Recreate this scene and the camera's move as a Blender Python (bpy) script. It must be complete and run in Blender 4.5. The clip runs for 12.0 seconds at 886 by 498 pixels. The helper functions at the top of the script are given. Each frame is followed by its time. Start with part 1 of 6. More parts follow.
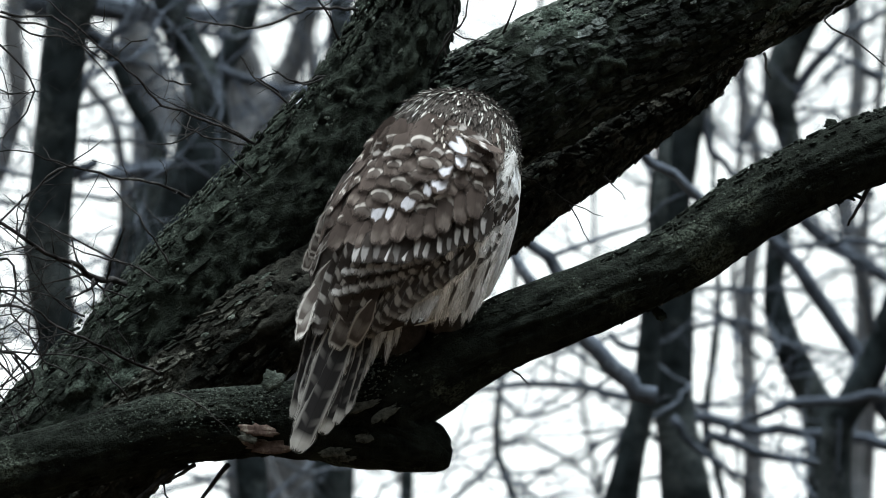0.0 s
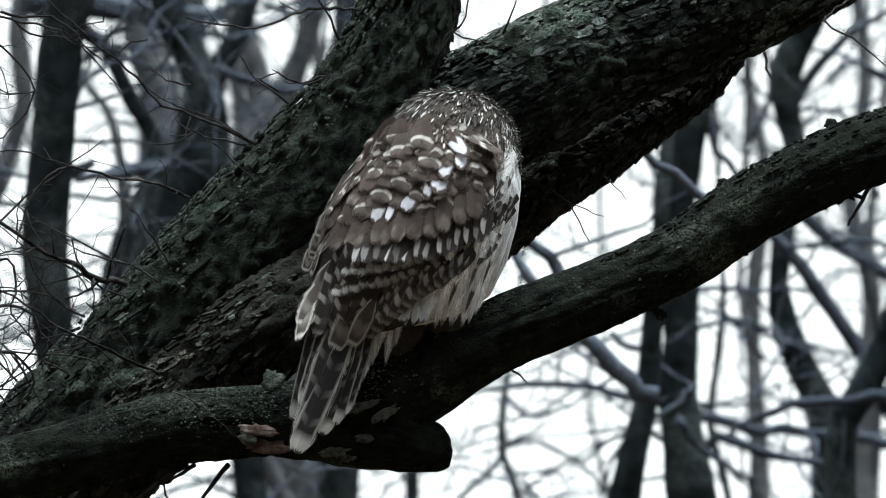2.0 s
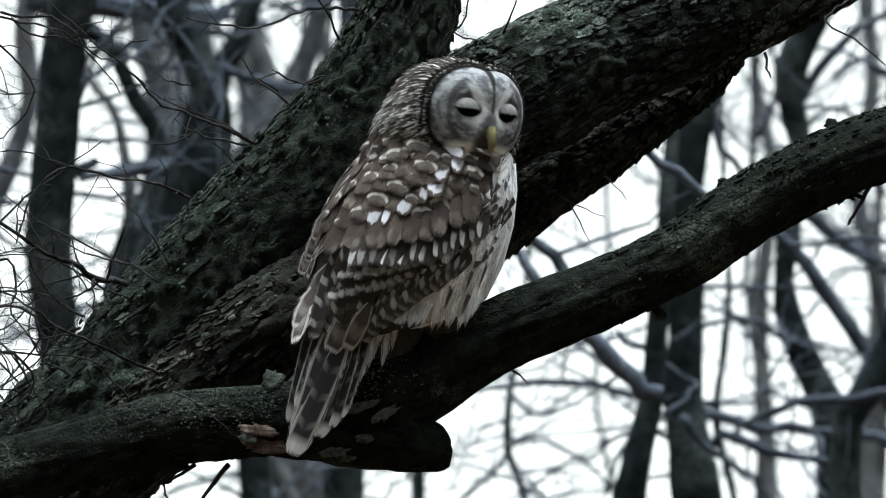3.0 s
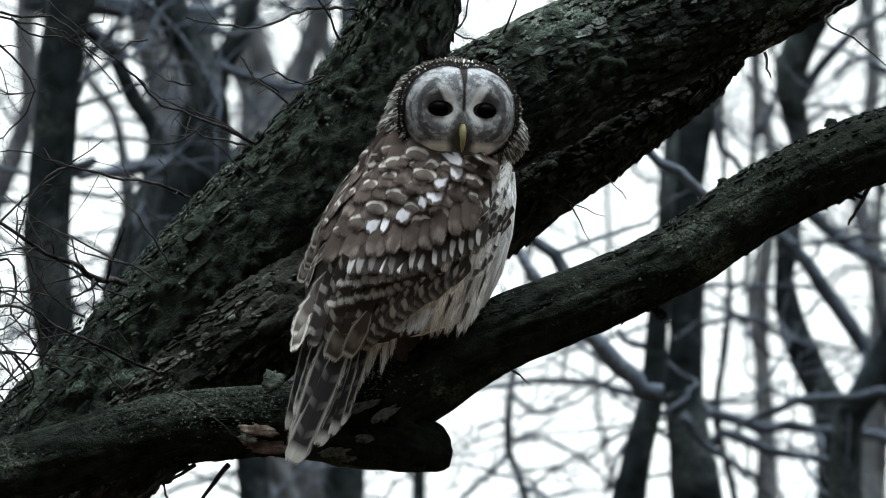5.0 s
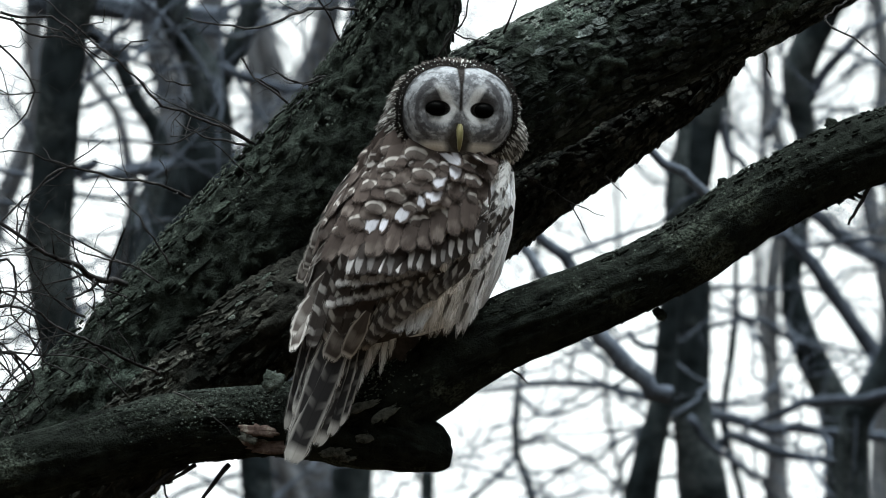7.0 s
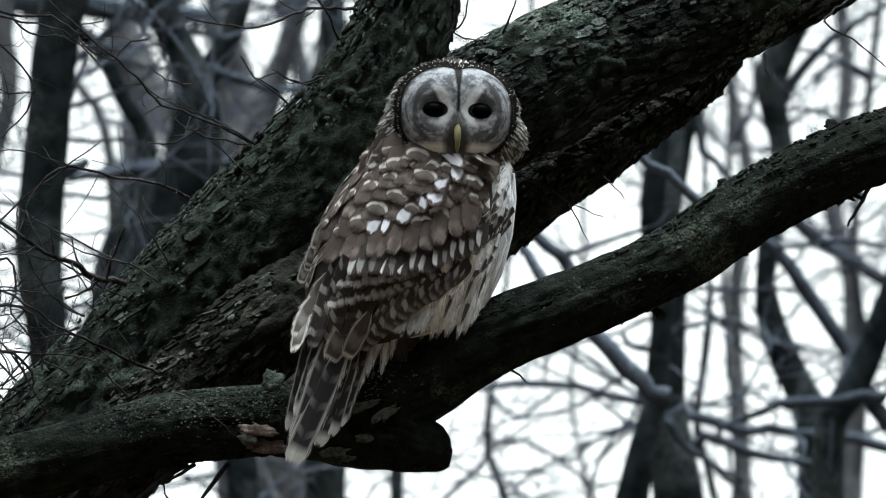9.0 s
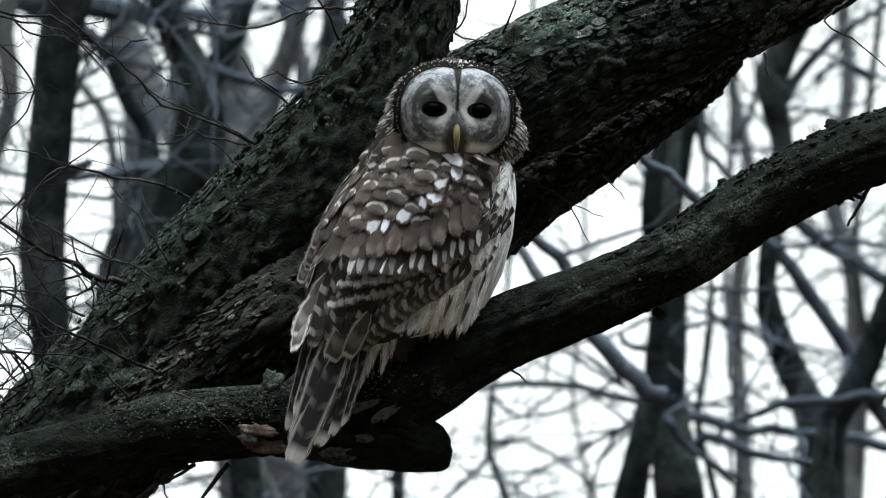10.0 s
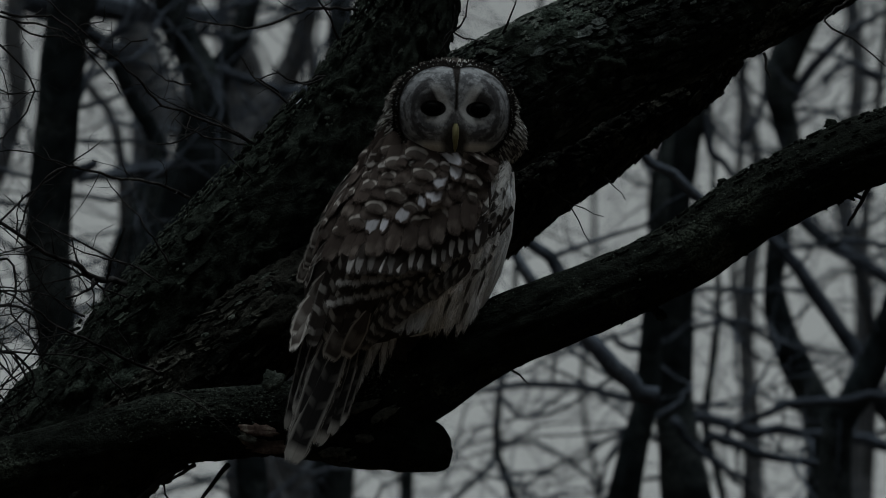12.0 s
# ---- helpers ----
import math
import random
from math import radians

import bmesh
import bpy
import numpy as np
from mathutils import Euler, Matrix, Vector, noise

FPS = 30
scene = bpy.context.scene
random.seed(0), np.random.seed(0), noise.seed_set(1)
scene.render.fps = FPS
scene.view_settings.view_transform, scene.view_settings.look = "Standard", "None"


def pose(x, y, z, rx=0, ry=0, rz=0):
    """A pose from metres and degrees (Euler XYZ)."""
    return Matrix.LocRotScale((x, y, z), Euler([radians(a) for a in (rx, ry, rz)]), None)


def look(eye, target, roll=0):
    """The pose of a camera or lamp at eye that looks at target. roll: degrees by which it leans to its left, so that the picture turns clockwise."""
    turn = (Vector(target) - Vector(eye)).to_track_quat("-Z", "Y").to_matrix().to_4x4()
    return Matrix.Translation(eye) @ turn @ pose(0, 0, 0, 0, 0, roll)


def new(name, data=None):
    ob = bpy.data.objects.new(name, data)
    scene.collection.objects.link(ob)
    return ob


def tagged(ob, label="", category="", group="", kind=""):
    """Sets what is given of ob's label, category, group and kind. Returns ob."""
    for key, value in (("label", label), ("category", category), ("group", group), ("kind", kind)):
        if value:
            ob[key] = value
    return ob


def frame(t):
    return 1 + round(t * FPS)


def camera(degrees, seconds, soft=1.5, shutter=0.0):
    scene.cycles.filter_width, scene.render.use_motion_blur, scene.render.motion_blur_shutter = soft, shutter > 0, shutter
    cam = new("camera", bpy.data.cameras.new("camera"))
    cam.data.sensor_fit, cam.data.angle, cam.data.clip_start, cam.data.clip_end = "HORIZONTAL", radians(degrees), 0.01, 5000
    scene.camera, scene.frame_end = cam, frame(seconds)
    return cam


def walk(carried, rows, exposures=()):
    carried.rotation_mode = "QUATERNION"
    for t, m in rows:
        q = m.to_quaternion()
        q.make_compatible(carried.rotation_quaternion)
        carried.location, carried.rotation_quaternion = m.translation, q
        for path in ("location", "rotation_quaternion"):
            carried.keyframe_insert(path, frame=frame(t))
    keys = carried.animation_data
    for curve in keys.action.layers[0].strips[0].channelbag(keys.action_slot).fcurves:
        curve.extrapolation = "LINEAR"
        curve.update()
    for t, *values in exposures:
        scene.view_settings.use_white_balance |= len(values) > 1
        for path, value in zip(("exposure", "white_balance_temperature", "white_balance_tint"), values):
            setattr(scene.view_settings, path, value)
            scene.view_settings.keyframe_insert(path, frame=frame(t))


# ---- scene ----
# ---------- camera ----------
cam = camera(7.0, 12.0, soft=0.9, shutter=0.5)
cam.data.dof.use_dof = True
cam.data.dof.focus_distance = 8.0
cam.data.dof.aperture_fstop = 17.0
RISE = 18.0
AIM = Vector((0.0, 8.0 * math.cos(radians(RISE)), 1.6 + 8.0 * math.sin(radians(RISE))))
SWAY = [(0.0, 0.0, 0.0), (0.5, -0.0075, -0.001), (1.0, -0.0075, -0.001), (1.5, 0.0, -0.001), (2.0, 0.010, 0.0),
        (2.5, 0.0175, 0.003), (3.0, 0.021, 0.004), (5.0, 0.022, 0.007), (5.5, 0.0285, 0.009), (6.0, 0.030, 0.006),
        (6.5, 0.031, 0.003), (7.0, 0.037, 0.002), (9.0, -0.0175, 0.001), (9.5, -0.020, 0.001), (10.0, -0.015, 0.001),
        (10.5, -0.005, 0.001), (11.0, -0.001, 0.001), (11.5, 0.0, 0.001), (12.0, 0.0, -0.001)]
FADE = [(0.0, 0.0), (10.6, 0.0), (11.0, -0.32), (11.3, -0.95), (11.6, -1.65), (12.0, -2.6)]
EXPOSURE = [(t, 1.93 + e, 6350, 2) for t, e in FADE]
walk(cam, [(t, look((dx, 0.0, 1.6 + dz), AIM)) for t, dx, dz in SWAY], EXPOSURE)

# ---------- sky and light: an even overcast ----------
world = bpy.data.worlds.new("overcast_sky")
scene.world = world
world.use_nodes = True
wn, wl = world.node_tree.nodes, world.node_tree.links
sky = wn.new("ShaderNodeTexSky")
sky.sky_type = "NISHITA"
sky.sun_disc = False
sky.sun_elevation = radians(78)
sky.sun_rotation = radians(163)
pale = wn.new("ShaderNodeHueSaturation")
pale.inputs["Saturation"].default_value = 0.07
pale.inputs["Value"].default_value = 1.0
wl.new(sky.outputs["Color"], pale.inputs["Color"])
wl.new(pale.outputs["Color"], wn["Background"].inputs["Color"])
wn["Background"].inputs["Strength"].default_value = 0.098
sun = new("sun", bpy.data.lights.new("sun", "SUN"))
sun.data.energy, sun.data.angle, sun.data.color = 2.9, radians(40), (0.965, 0.985, 1.0)
sun.matrix_world = look((0.7, 5.6, 12.0), (0.0, 7.6, 4.0))

# ---------- materials ----------
def material(name, rough=0.8, spec=0.3):
    m = bpy.data.materials.new(name)
    m.use_nodes = True
    b = m.node_tree.nodes["Principled BSDF"]
    b.inputs["Roughness"].default_value = rough
    b.inputs["Specular IOR Level"].default_value = spec
    return m, m.node_tree.nodes, m.node_tree.links, b


def ramp(nodes, stops, kind="LINEAR"):
    r = nodes.new("ShaderNodeValToRGB")
    r.color_ramp.interpolation = kind
    el = r.color_ramp.elements
    while len(el) < len(stops):
        el.new(0.5)
    for e, (p, c) in zip(el, stops):
        e.position, e.color = p, (*c, 1.0)
    return r


def mixed(nodes, links, fac, a, b):
    """A colour mix; fac, a and b are sockets or values."""
    x = nodes.new("ShaderNodeMix")
    x.data_type = "RGBA"
    for sock, v in ((x.inputs[0], fac), (x.inputs[6], a), (x.inputs[7], b)):
        if isinstance(v, bpy.types.NodeSocket):
            links.new(v, sock)
        else:
            sock.default_value = v if isinstance(v, (int, float)) else (*v, 1.0)
    return x.outputs[2]


def maths(nodes, links, op, a, b=0.0, clamp=False):
    x = nodes.new("ShaderNodeMath")
    x.operation, x.use_clamp = op, clamp
    for sock, v in ((x.inputs[0], a), (x.inputs[1], b)):
        if isinstance(v, bpy.types.NodeSocket):
            links.new(v, sock)
        else:
            sock.default_value = v
    return x.outputs[0]


def noise_at(nodes, links, scale, detail=4.0, rough=0.6, stretch=None, kind="Object"):
    co = nodes.new("ShaderNodeTexCoord").outputs[kind]
    if stretch:
        mp = nodes.new("ShaderNodeMapping")
        mp.inputs["Scale"].default_value = stretch
        links.new(co, mp.inputs["Vector"])
        co = mp.outputs["Vector"]
    n = nodes.new("ShaderNodeTexNoise")
    n.inputs["Scale"].default_value, n.inputs["Detail"].default_value, n.inputs["Roughness"].default_value = scale, detail, rough
    links.new(co, n.inputs["Vector"])
    return n.outputs["Fac"]


def bark(name, dark, mid, lichen, cover, rough=0.75, bump=0.6, fine=1.0, scaly=False):
    """Wet bark: dark fissures, mid plates, and patches of pale lichen over a share of it."""
    m, n, l, b = material(name, max(rough, 0.85), 0.03)
    grain = noise_at(n, l, 45 * fine, 8, 0.7)
    patch = noise_at(n, l, 7 * fine, 5, 0.65)
    speck = noise_at(n, l, 320 * fine, 3, 0.6)
    tone = ramp(n, [(0.36, dark), (0.6, mid)])
    l.new(grain, tone.inputs["Fac"])
    where = maths(n, l, "MULTIPLY", ramp_out(n, l, patch, 0.62 - cover * 0.3, 0.72 - cover * 0.25),
                  ramp_out(n, l, speck, 0.4, 0.62))
    col = mixed(n, l, where, tone.outputs["Color"], lichen)
    if scaly:
        # each loose scale has its own weathering
        own = ramp_out(n, l, n.new("ShaderNodeNewGeometry").outputs["Random Per Island"], 0.0, 1.0)
        col = mixed(n, l, maths(n, l, "POWER", own, 1.6), (0.008, 0.0096, 0.0084), col)
    l.new(col, b.inputs["Base Color"])
    bp = n.new("ShaderNodeBump")
    bp.inputs["Strength"].default_value, bp.inputs["Distance"].default_value = bump * 1.5, 0.010
    both = maths(n, l, "ADD", grain, maths(n, l, "MULTIPLY", speck, 0.35))
    l.new(both, bp.inputs["Height"])
    l.new(bp.outputs["Normal"], b.inputs["Normal"])
    return m


def ramp_out(n, l, fac, lo, hi):
    r = ramp(n, [(lo, (0, 0, 0)), (hi, (1, 1, 1))])
    l.new(fac, r.inputs["Fac"])
    return r.outputs["Color"]


BARK_LIMB = bark("limb_bark", (0.0018, 0.0023, 0.0020), (0.026, 0.033, 0.0275), (0.085, 0.110, 0.094), 0.16)
BARK_SCALE = bark("trunk_scales", (0.005, 0.0063, 0.0053), (0.046, 0.058, 0.048), (0.14, 0.17, 0.145), 0.22, scaly=True)
BARK_FLAKE = bark("bark_flakes", (0.009, 0.0108, 0.0103), (0.062, 0.073, 0.071), (0.24, 0.275, 0.27), 0.34, scaly=True)
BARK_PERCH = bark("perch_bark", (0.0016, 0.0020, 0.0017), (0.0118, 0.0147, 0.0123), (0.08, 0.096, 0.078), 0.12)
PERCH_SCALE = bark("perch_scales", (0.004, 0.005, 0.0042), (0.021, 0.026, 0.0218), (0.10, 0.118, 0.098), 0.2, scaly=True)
BARK_BROWN = bark("brown_limb_bark", (0.0022, 0.0024, 0.0020), (0.026, 0.0265, 0.0230), (0.10, 0.104, 0.09), 0.2)
BROWN_SCALE = bark("brown_scales", (0.008, 0.0083, 0.0072), (0.054, 0.054, 0.046), (0.15, 0.155, 0.138), 0.26, scaly=True)
CRUST = bark("crust_lichen", (0.026, 0.032, 0.028), (0.072, 0.086, 0.075), (0.14, 0.158, 0.145), 0.3, fine=2.0)
# haze of distance put into the colour: paler, bluer bark for distant trees
BARK_HAZED = bark("hazed_far_bark", (0.034, 0.037, 0.041), (0.105, 0.110, 0.122), (0.19, 0.20, 0.215), 0.4, fine=0.2)
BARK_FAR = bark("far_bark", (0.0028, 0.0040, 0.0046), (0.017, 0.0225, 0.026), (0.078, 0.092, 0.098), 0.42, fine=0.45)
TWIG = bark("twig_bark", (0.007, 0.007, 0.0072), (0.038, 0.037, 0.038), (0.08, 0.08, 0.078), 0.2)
# veil of air and glare put into the far twigs' blue-grey colour
TWIG_HAZED = bark("hazed_twig_bark", (0.017, 0.021, 0.028), (0.062, 0.074, 0.097), (0.14, 0.16, 0.192), 0.3, fine=0.3)
LITTER = bark("leaf_litter", (0.02, 0.015, 0.01), (0.07, 0.05, 0.032), (0.10, 0.08, 0.055), 0.5, 0.95, fine=0.3)

# ---------- shaping helpers ----------
def P(u, w, v):
    """A point from metres across, back and up, in the plane of the big limbs, which leans back by RISE."""
    c, s = math.cos(radians(RISE)), math.sin(radians(RISE))
    return AIM + Vector((u, w * c - v * s, w * s + v * c))


def part(name, bm, mat, parent, label="", smooth=True, origin=None):
    """Links a bmesh, whose points are in the world or in its parent's space, as one mesh object."""
    me = bpy.data.meshes.new(name)
    if origin is not None:
        bmesh.ops.translate(bm, verts=bm.verts, vec=-Vector(origin))
    bm.to_mesh(me)
    bm.free()
    for m in mat if isinstance(mat, (list, tuple)) else [mat]:
        me.materials.append(m)
    if smooth:
        me.shade_smooth()
    ob = new(name, me)
    ob.parent = parent
    return tagged(ob, label)


def spline(pts, radii, step):
    """A smooth curve through the points, as lists of places and radii about step apart."""
    pts = [Vector(p) for p in pts]
    e = [2 * pts[0] - pts[1]] + pts + [2 * pts[-1] - pts[-2]]
    r = [radii[0]] + list(radii) + [radii[-1]]
    out, rad = [], []
    for i in range(1, len(e) - 2):
        a, b, c, d = e[i - 1:i + 3]
        n = max(2, int((c - b).length / step))
        span = (c - b).length
        m0, m1 = (c - a) / 2, (d - b) / 2
        m0 *= min(1.0, span / max(m0.length, 1e-6))
        m1 *= min(1.0, span / max(m1.length, 1e-6))
        for k in range(n):
            t = k / n
            out.append(b * (2 * t ** 3 - 3 * t * t + 1) + m0 * (t ** 3 - 2 * t * t + t) + c * (3 * t * t - 2 * t ** 3) + m1 * (t ** 3 - t * t))
            rad.append(r[i] + (r[i + 1] - r[i]) * t)
    out.append(pts[-1])
    rad.append(radii[-1])
    return out, rad


def rings(path):
    """An untwisted frame (tangent, side, other side) at each place of a path."""
    t0 = (path[1] - path[0]).normalized()
    side = t0.orthogonal().normalized()
    out = []
    for i, p in enumerate(path):
        t = (path[min(i + 1, len(path) - 1)] - path[max(i - 1, 0)]).normalized()
        side = (side - t * side.dot(t)).normalized()
        out.append((t, side, t.cross(side)))
    return out


def bark_plates(s, g, r, run, off, size):
    """How far bark stands out: long plates with recessed joints, each at its own height."""
    q = Vector((math.cos(g) * r, math.sin(g) * r, run * 0.42)) / size + off
    q += Vector((noise.noise(s * 55 + off), noise.noise(s * 60 - off), noise.noise(s * 50))) * 0.45
    d, p = noise.voronoi(q)
    gap = min(1.0, (d[1] - d[0]) / 0.22)
    own = noise.cell(p[0] * 7.3)
    return gap * (0.55 + 0.45 * own) - 0.55 + 0.3 * noise.fractal(s * 110, 1.0, 2.0, 3)


def tube(bm, path, rad, seg, rough=0.0, grain=1.0, seed=0, cap=True, ridge=0.0, plate=0.0):
    """A tube along a path with uneven, ridged bark."""
    fr = rings(path)
    off = Vector((seed * 3.7, seed * 1.3, seed * 7.1))
    prev = None
    run = 0.0
    for i, (p, r) in enumerate(zip(path, rad)):
        t, a, b = fr[i]
        if i:
            run += (p - path[i - 1]).length
        ring = []
        for k in range(seg):
            g = 2 * math.pi * k / seg
            d = a * math.cos(g) + b * math.sin(g)
            q = r
            if rough:
                s = p + d * r
                q *= 1 + rough * (noise.fractal(s * 6 * grain + off, 1.0, 2.0, 4) * 0.9)
                if ridge and plate:
                    f = noise.noise(Vector((math.cos(g) * 3, math.sin(g) * 3, run * 5)) + off)
                    q += ridge * (0.4 * f + bark_plates(s, g, r, run, off, plate))
                elif ridge:
                    f = noise.noise(Vector((math.cos(g) * 5, math.sin(g) * 5, run * 9)) + off)
                    f2 = noise.noise(Vector((math.cos(g) * 12, math.sin(g) * 12, run * 30)) + off)
                    q += ridge * (0.5 - abs(f) * 1.6 + 0.5 * f2)
            ring.append(bm.verts.new(p + d * q))
        if prev:
            for k in range(seg):
                bm.faces.new((prev[k], prev[(k + 1) % seg], ring[(k + 1) % seg], ring[k]))
        elif cap:
            bm.faces.new(list(reversed(ring)))
        prev = ring
    if cap:
        bm.faces.new(prev)


def limb(bm, pts, step=0.012, seg=40, rough=0.10, ridge=0.004, seed=0, plate=0.0):
    """A thick limb through points (across, back, up, radius)."""
    path, rad = spline([P(*q[:3]) for q in pts], [q[3] for q in pts], step)
    tube(bm, path, rad, seg, rough, 1.0, seed, True, ridge, plate)
    return path, rad


def twig(bm, pts, r0, r1, seg=5, seed=0, kinks=0.0, rng=None):
    """A thin twig through world points, tapering from r0 to r1."""
    n = len(pts)
    path, rad = spline(pts, [r0 + (r1 - r0) * i / (n - 1) for i in range(n)], 0.02 if r0 < 0.004 else 0.05)
    if kinks and rng:
        path = [p + Vector([rng.uniform(-kinks, kinks) for _ in range(3)]) for p in path]
    tube(bm, path, rad, seg, 0.0, 1.0, seed, False)
    return path, rad


def lichen(bm, path, rad, count, size, rng, up=0.25, reach=1.0):
    """Small ragged crusts of lichen, in clusters on the upper side of a limb."""
    fr = rings(path)
    done = 0
    while done < count:
        i = rng.randrange(1, len(path) - 1)
        t, a, b = fr[i]
        g0 = rng.uniform(0, 2 * math.pi)
        d0 = a * math.cos(g0) + b * math.sin(g0)
        if d0.z < up + rng.gauss(0, 0.16):
            continue
        for _ in range(rng.randrange(4, 30)):
            done += 1
            j = min(len(path) - 2, max(1, i + int(rng.gauss(0, 4))))
            t, a, b = fr[j]
            g = g0 + rng.gauss(0, 0.016 / rad[j])
            d = a * math.cos(g) + b * math.sin(g)
            s = t.cross(d)
            r = size * rng.uniform(0.3, 1.0) ** 2.0
            c = path[j] + d * (rad[j] * rng.uniform(0.98, 1.0) + reach) + t * rng.uniform(-0.003, 0.003)
            n = 9
            mid = bm.verts.new(c + d * r * 0.1)
            rim = []
            for k in range(n):
                h = 2 * math.pi * k / n
                q = r * rng.uniform(0.4, 1.4)
                x, y = math.cos(h) * q * 1.3, math.sin(h) * q
                rim.append(bm.verts.new(c + t * x + s * y - d * (0.0015 + y * y / rad[j] * 0.5 - rng.uniform(0, 0.0012))))
            for k in range(n):
                bm.faces.new((mid, rim[k], rim[(k + 1) % n]))


def flakes(bm, path, rad, count, size, rng, lift=0.35, thick=0.0015, facing=None):
    """Small curled plates of bark along a limb."""
    fr = rings(path)
    for _ in range(count):
        i = rng.randrange(1, len(path) - 1)
        t, a, b = fr[i]
        g = rng.uniform(0, 2 * math.pi)
        d = a * math.cos(g) + b * math.sin(g)
        if facing is not None and d.dot(facing) < -0.35:
            continue
        s = t.cross(d)
        own = math.exp(rng.gauss(-0.28, 0.40))
        L = size * own * rng.uniform(0.7, 1.9)
        W = size * own * rng.uniform(0.25, 0.62)
        c = path[i] + d * (rad[i] * rng.uniform(0.98, 1.03)) + t * rng.uniform(-0.006, 0.006)
        tilt = rng.uniform(-0.05, lift) * (-1 if t.z > 0 else 1)
        sk = rng.uniform(-0.3, 0.3)
        n = rng.choice((7, 8, 9))
        top, low = [], []
        for k in range(n):
            h = 2 * math.pi * (k + rng.uniform(-0.3, 0.3)) / n
            q = rng.uniform(0.7, 1.25)
            ch, sh = math.cos(h), math.sin(h)
            x, y = math.copysign(abs(ch) ** 0.6, ch) * L * 0.5 * q, math.copysign(abs(sh) ** 0.6, sh) * W * 0.5 * q
            q = c + t * (x + sk * y) + s * y + d * (x * tilt - y * y / max(rad[i], 0.01) * 0.5 + rng.uniform(-0.0006, 0.0006))
            top.append(bm.verts.new(q + d * thick))
            low.append(bm.verts.new(q - d * (thick + 0.0012)))
        bm.faces.new(top)
        for k in range(n):
            bm.faces.new((top[k], low[k], low[(k + 1) % n], top[(k + 1) % n]))

# ---------- ground ----------
bm = bmesh.new()
bmesh.ops.create_grid(bm, x_segments=90, y_segments=90, size=1.0)
for v in bm.verts:
    f = lambda q: math.copysign(abs(q) ** 3, q) * 1500 + q * 30
    v.co.x, v.co.y = f(v.co.x), f(v.co.y) + 12
    v.co.z = noise.fractal(v.co * 0.25, 1.0, 2.0, 4) * 0.09
tagged(part("ground", bm, LITTER, None), "forest floor of brown leaf litter", "ground", kind="structure")

LEAF = bark("fallen_leaf", (0.05, 0.032, 0.018), (0.15, 0.10, 0.06), (0.18, 0.13, 0.09), 0.3, 0.9)
rng = random.Random(3)
co, fa = [], []
for k in range(9000):
    g, far = rng.uniform(0, 2 * math.pi), 14 * math.sqrt(rng.random())
    c = Vector((math.cos(g) * far, 5 + math.sin(g) * far, 0))
    c.z = noise.fractal(c * 0.25, 1.0, 2.0, 4) * 0.09 + 0.012
    h, L = rng.uniform(0, 2 * math.pi), rng.uniform(0.03, 0.07)
    a, b = Vector((math.cos(h), math.sin(h), rng.uniform(-0.3, 0.3))) * L, Vector((-math.sin(h), math.cos(h), rng.uniform(-0.3, 0.3))) * L * 0.45
    n0 = len(co)
    co += [c - a, c - a * 0.3 + b, c + a * 0.5 + b * 0.8, c + a, c + a * 0.5 - b * 0.8, c - a * 0.3 - b]
    fa.append(tuple(range(n0, n0 + 6)))
me = bpy.data.meshes.new("fallen_leaves")
me.from_pydata([tuple(q) for q in co], [], fa)
me.materials.append(LEAF)
tagged(new("fallen_leaves", me), "brown fallen leaves on the forest floor", "leaves", kind="stuff")

# ---------- the old tree with the owl's perch ----------
tree = new("old_tree")
tagged(tree, "old leafless tree with scaly dark bark, forking into heavy leaning limbs", "tree")
TRUNK = [(-0.035, 0.350, 0.561, 0.0430), (-0.022, 0.300, 0.389, 0.0492), (-0.034, 0.280, 0.298, 0.0549), (-0.059, 0.260, 0.220, 0.0593), (-0.100, 0.250, 0.142, 0.0721), (-0.157, 0.250, 0.059, 0.0888),
         (-0.228, 0.250, -0.025, 0.0953), (-0.305, 0.250, -0.109, 0.0953), (-0.389, 0.250, -0.194, 0.0933), (-0.485, 0.250, -0.299, 0.0965), (-0.633, 0.250, -0.476, 0.1062)]
LIMB_RIGHT = [(-0.145, 0.270, 0.026, 0.0710), (-0.080, 0.270, 0.078, 0.0761), (0.010, 0.270, 0.135, 0.0761), (0.101, 0.280, 0.185, 0.0723), (0.175, 0.300, 0.222, 0.0699), (0.326, 0.330, 0.285, 0.0676),
              (0.441, 0.360, 0.343, 0.0652), (0.633, 0.400, 0.459, 0.0590), (0.993, 0.400, 0.656, 0.0459)]
LIMB_LOW = [(-0.548, 0.220, -0.435, 0.0609), (-0.418, 0.190, -0.290, 0.0562), (-0.337, 0.170, -0.207, 0.0548), (-0.264, 0.160, -0.145, 0.0586), (-0.194, 0.160, -0.088, 0.0573), (-0.118, 0.200, -0.041, 0.0537), (-0.028, 0.280, 0.001, 0.0478), (0.050, 0.360, 0.025, 0.0417),
            (0.112, 0.380, 0.069, 0.0379), (0.181, 0.400, 0.111, 0.0328), (0.240, 0.420, 0.153, 0.0302), (0.294, 0.440, 0.193, 0.0277), (0.334, 0.460, 0.251, 0.0251), (0.365, 0.480, 0.331, 0.0225), (0.394, 0.480, 0.490, 0.0185)]
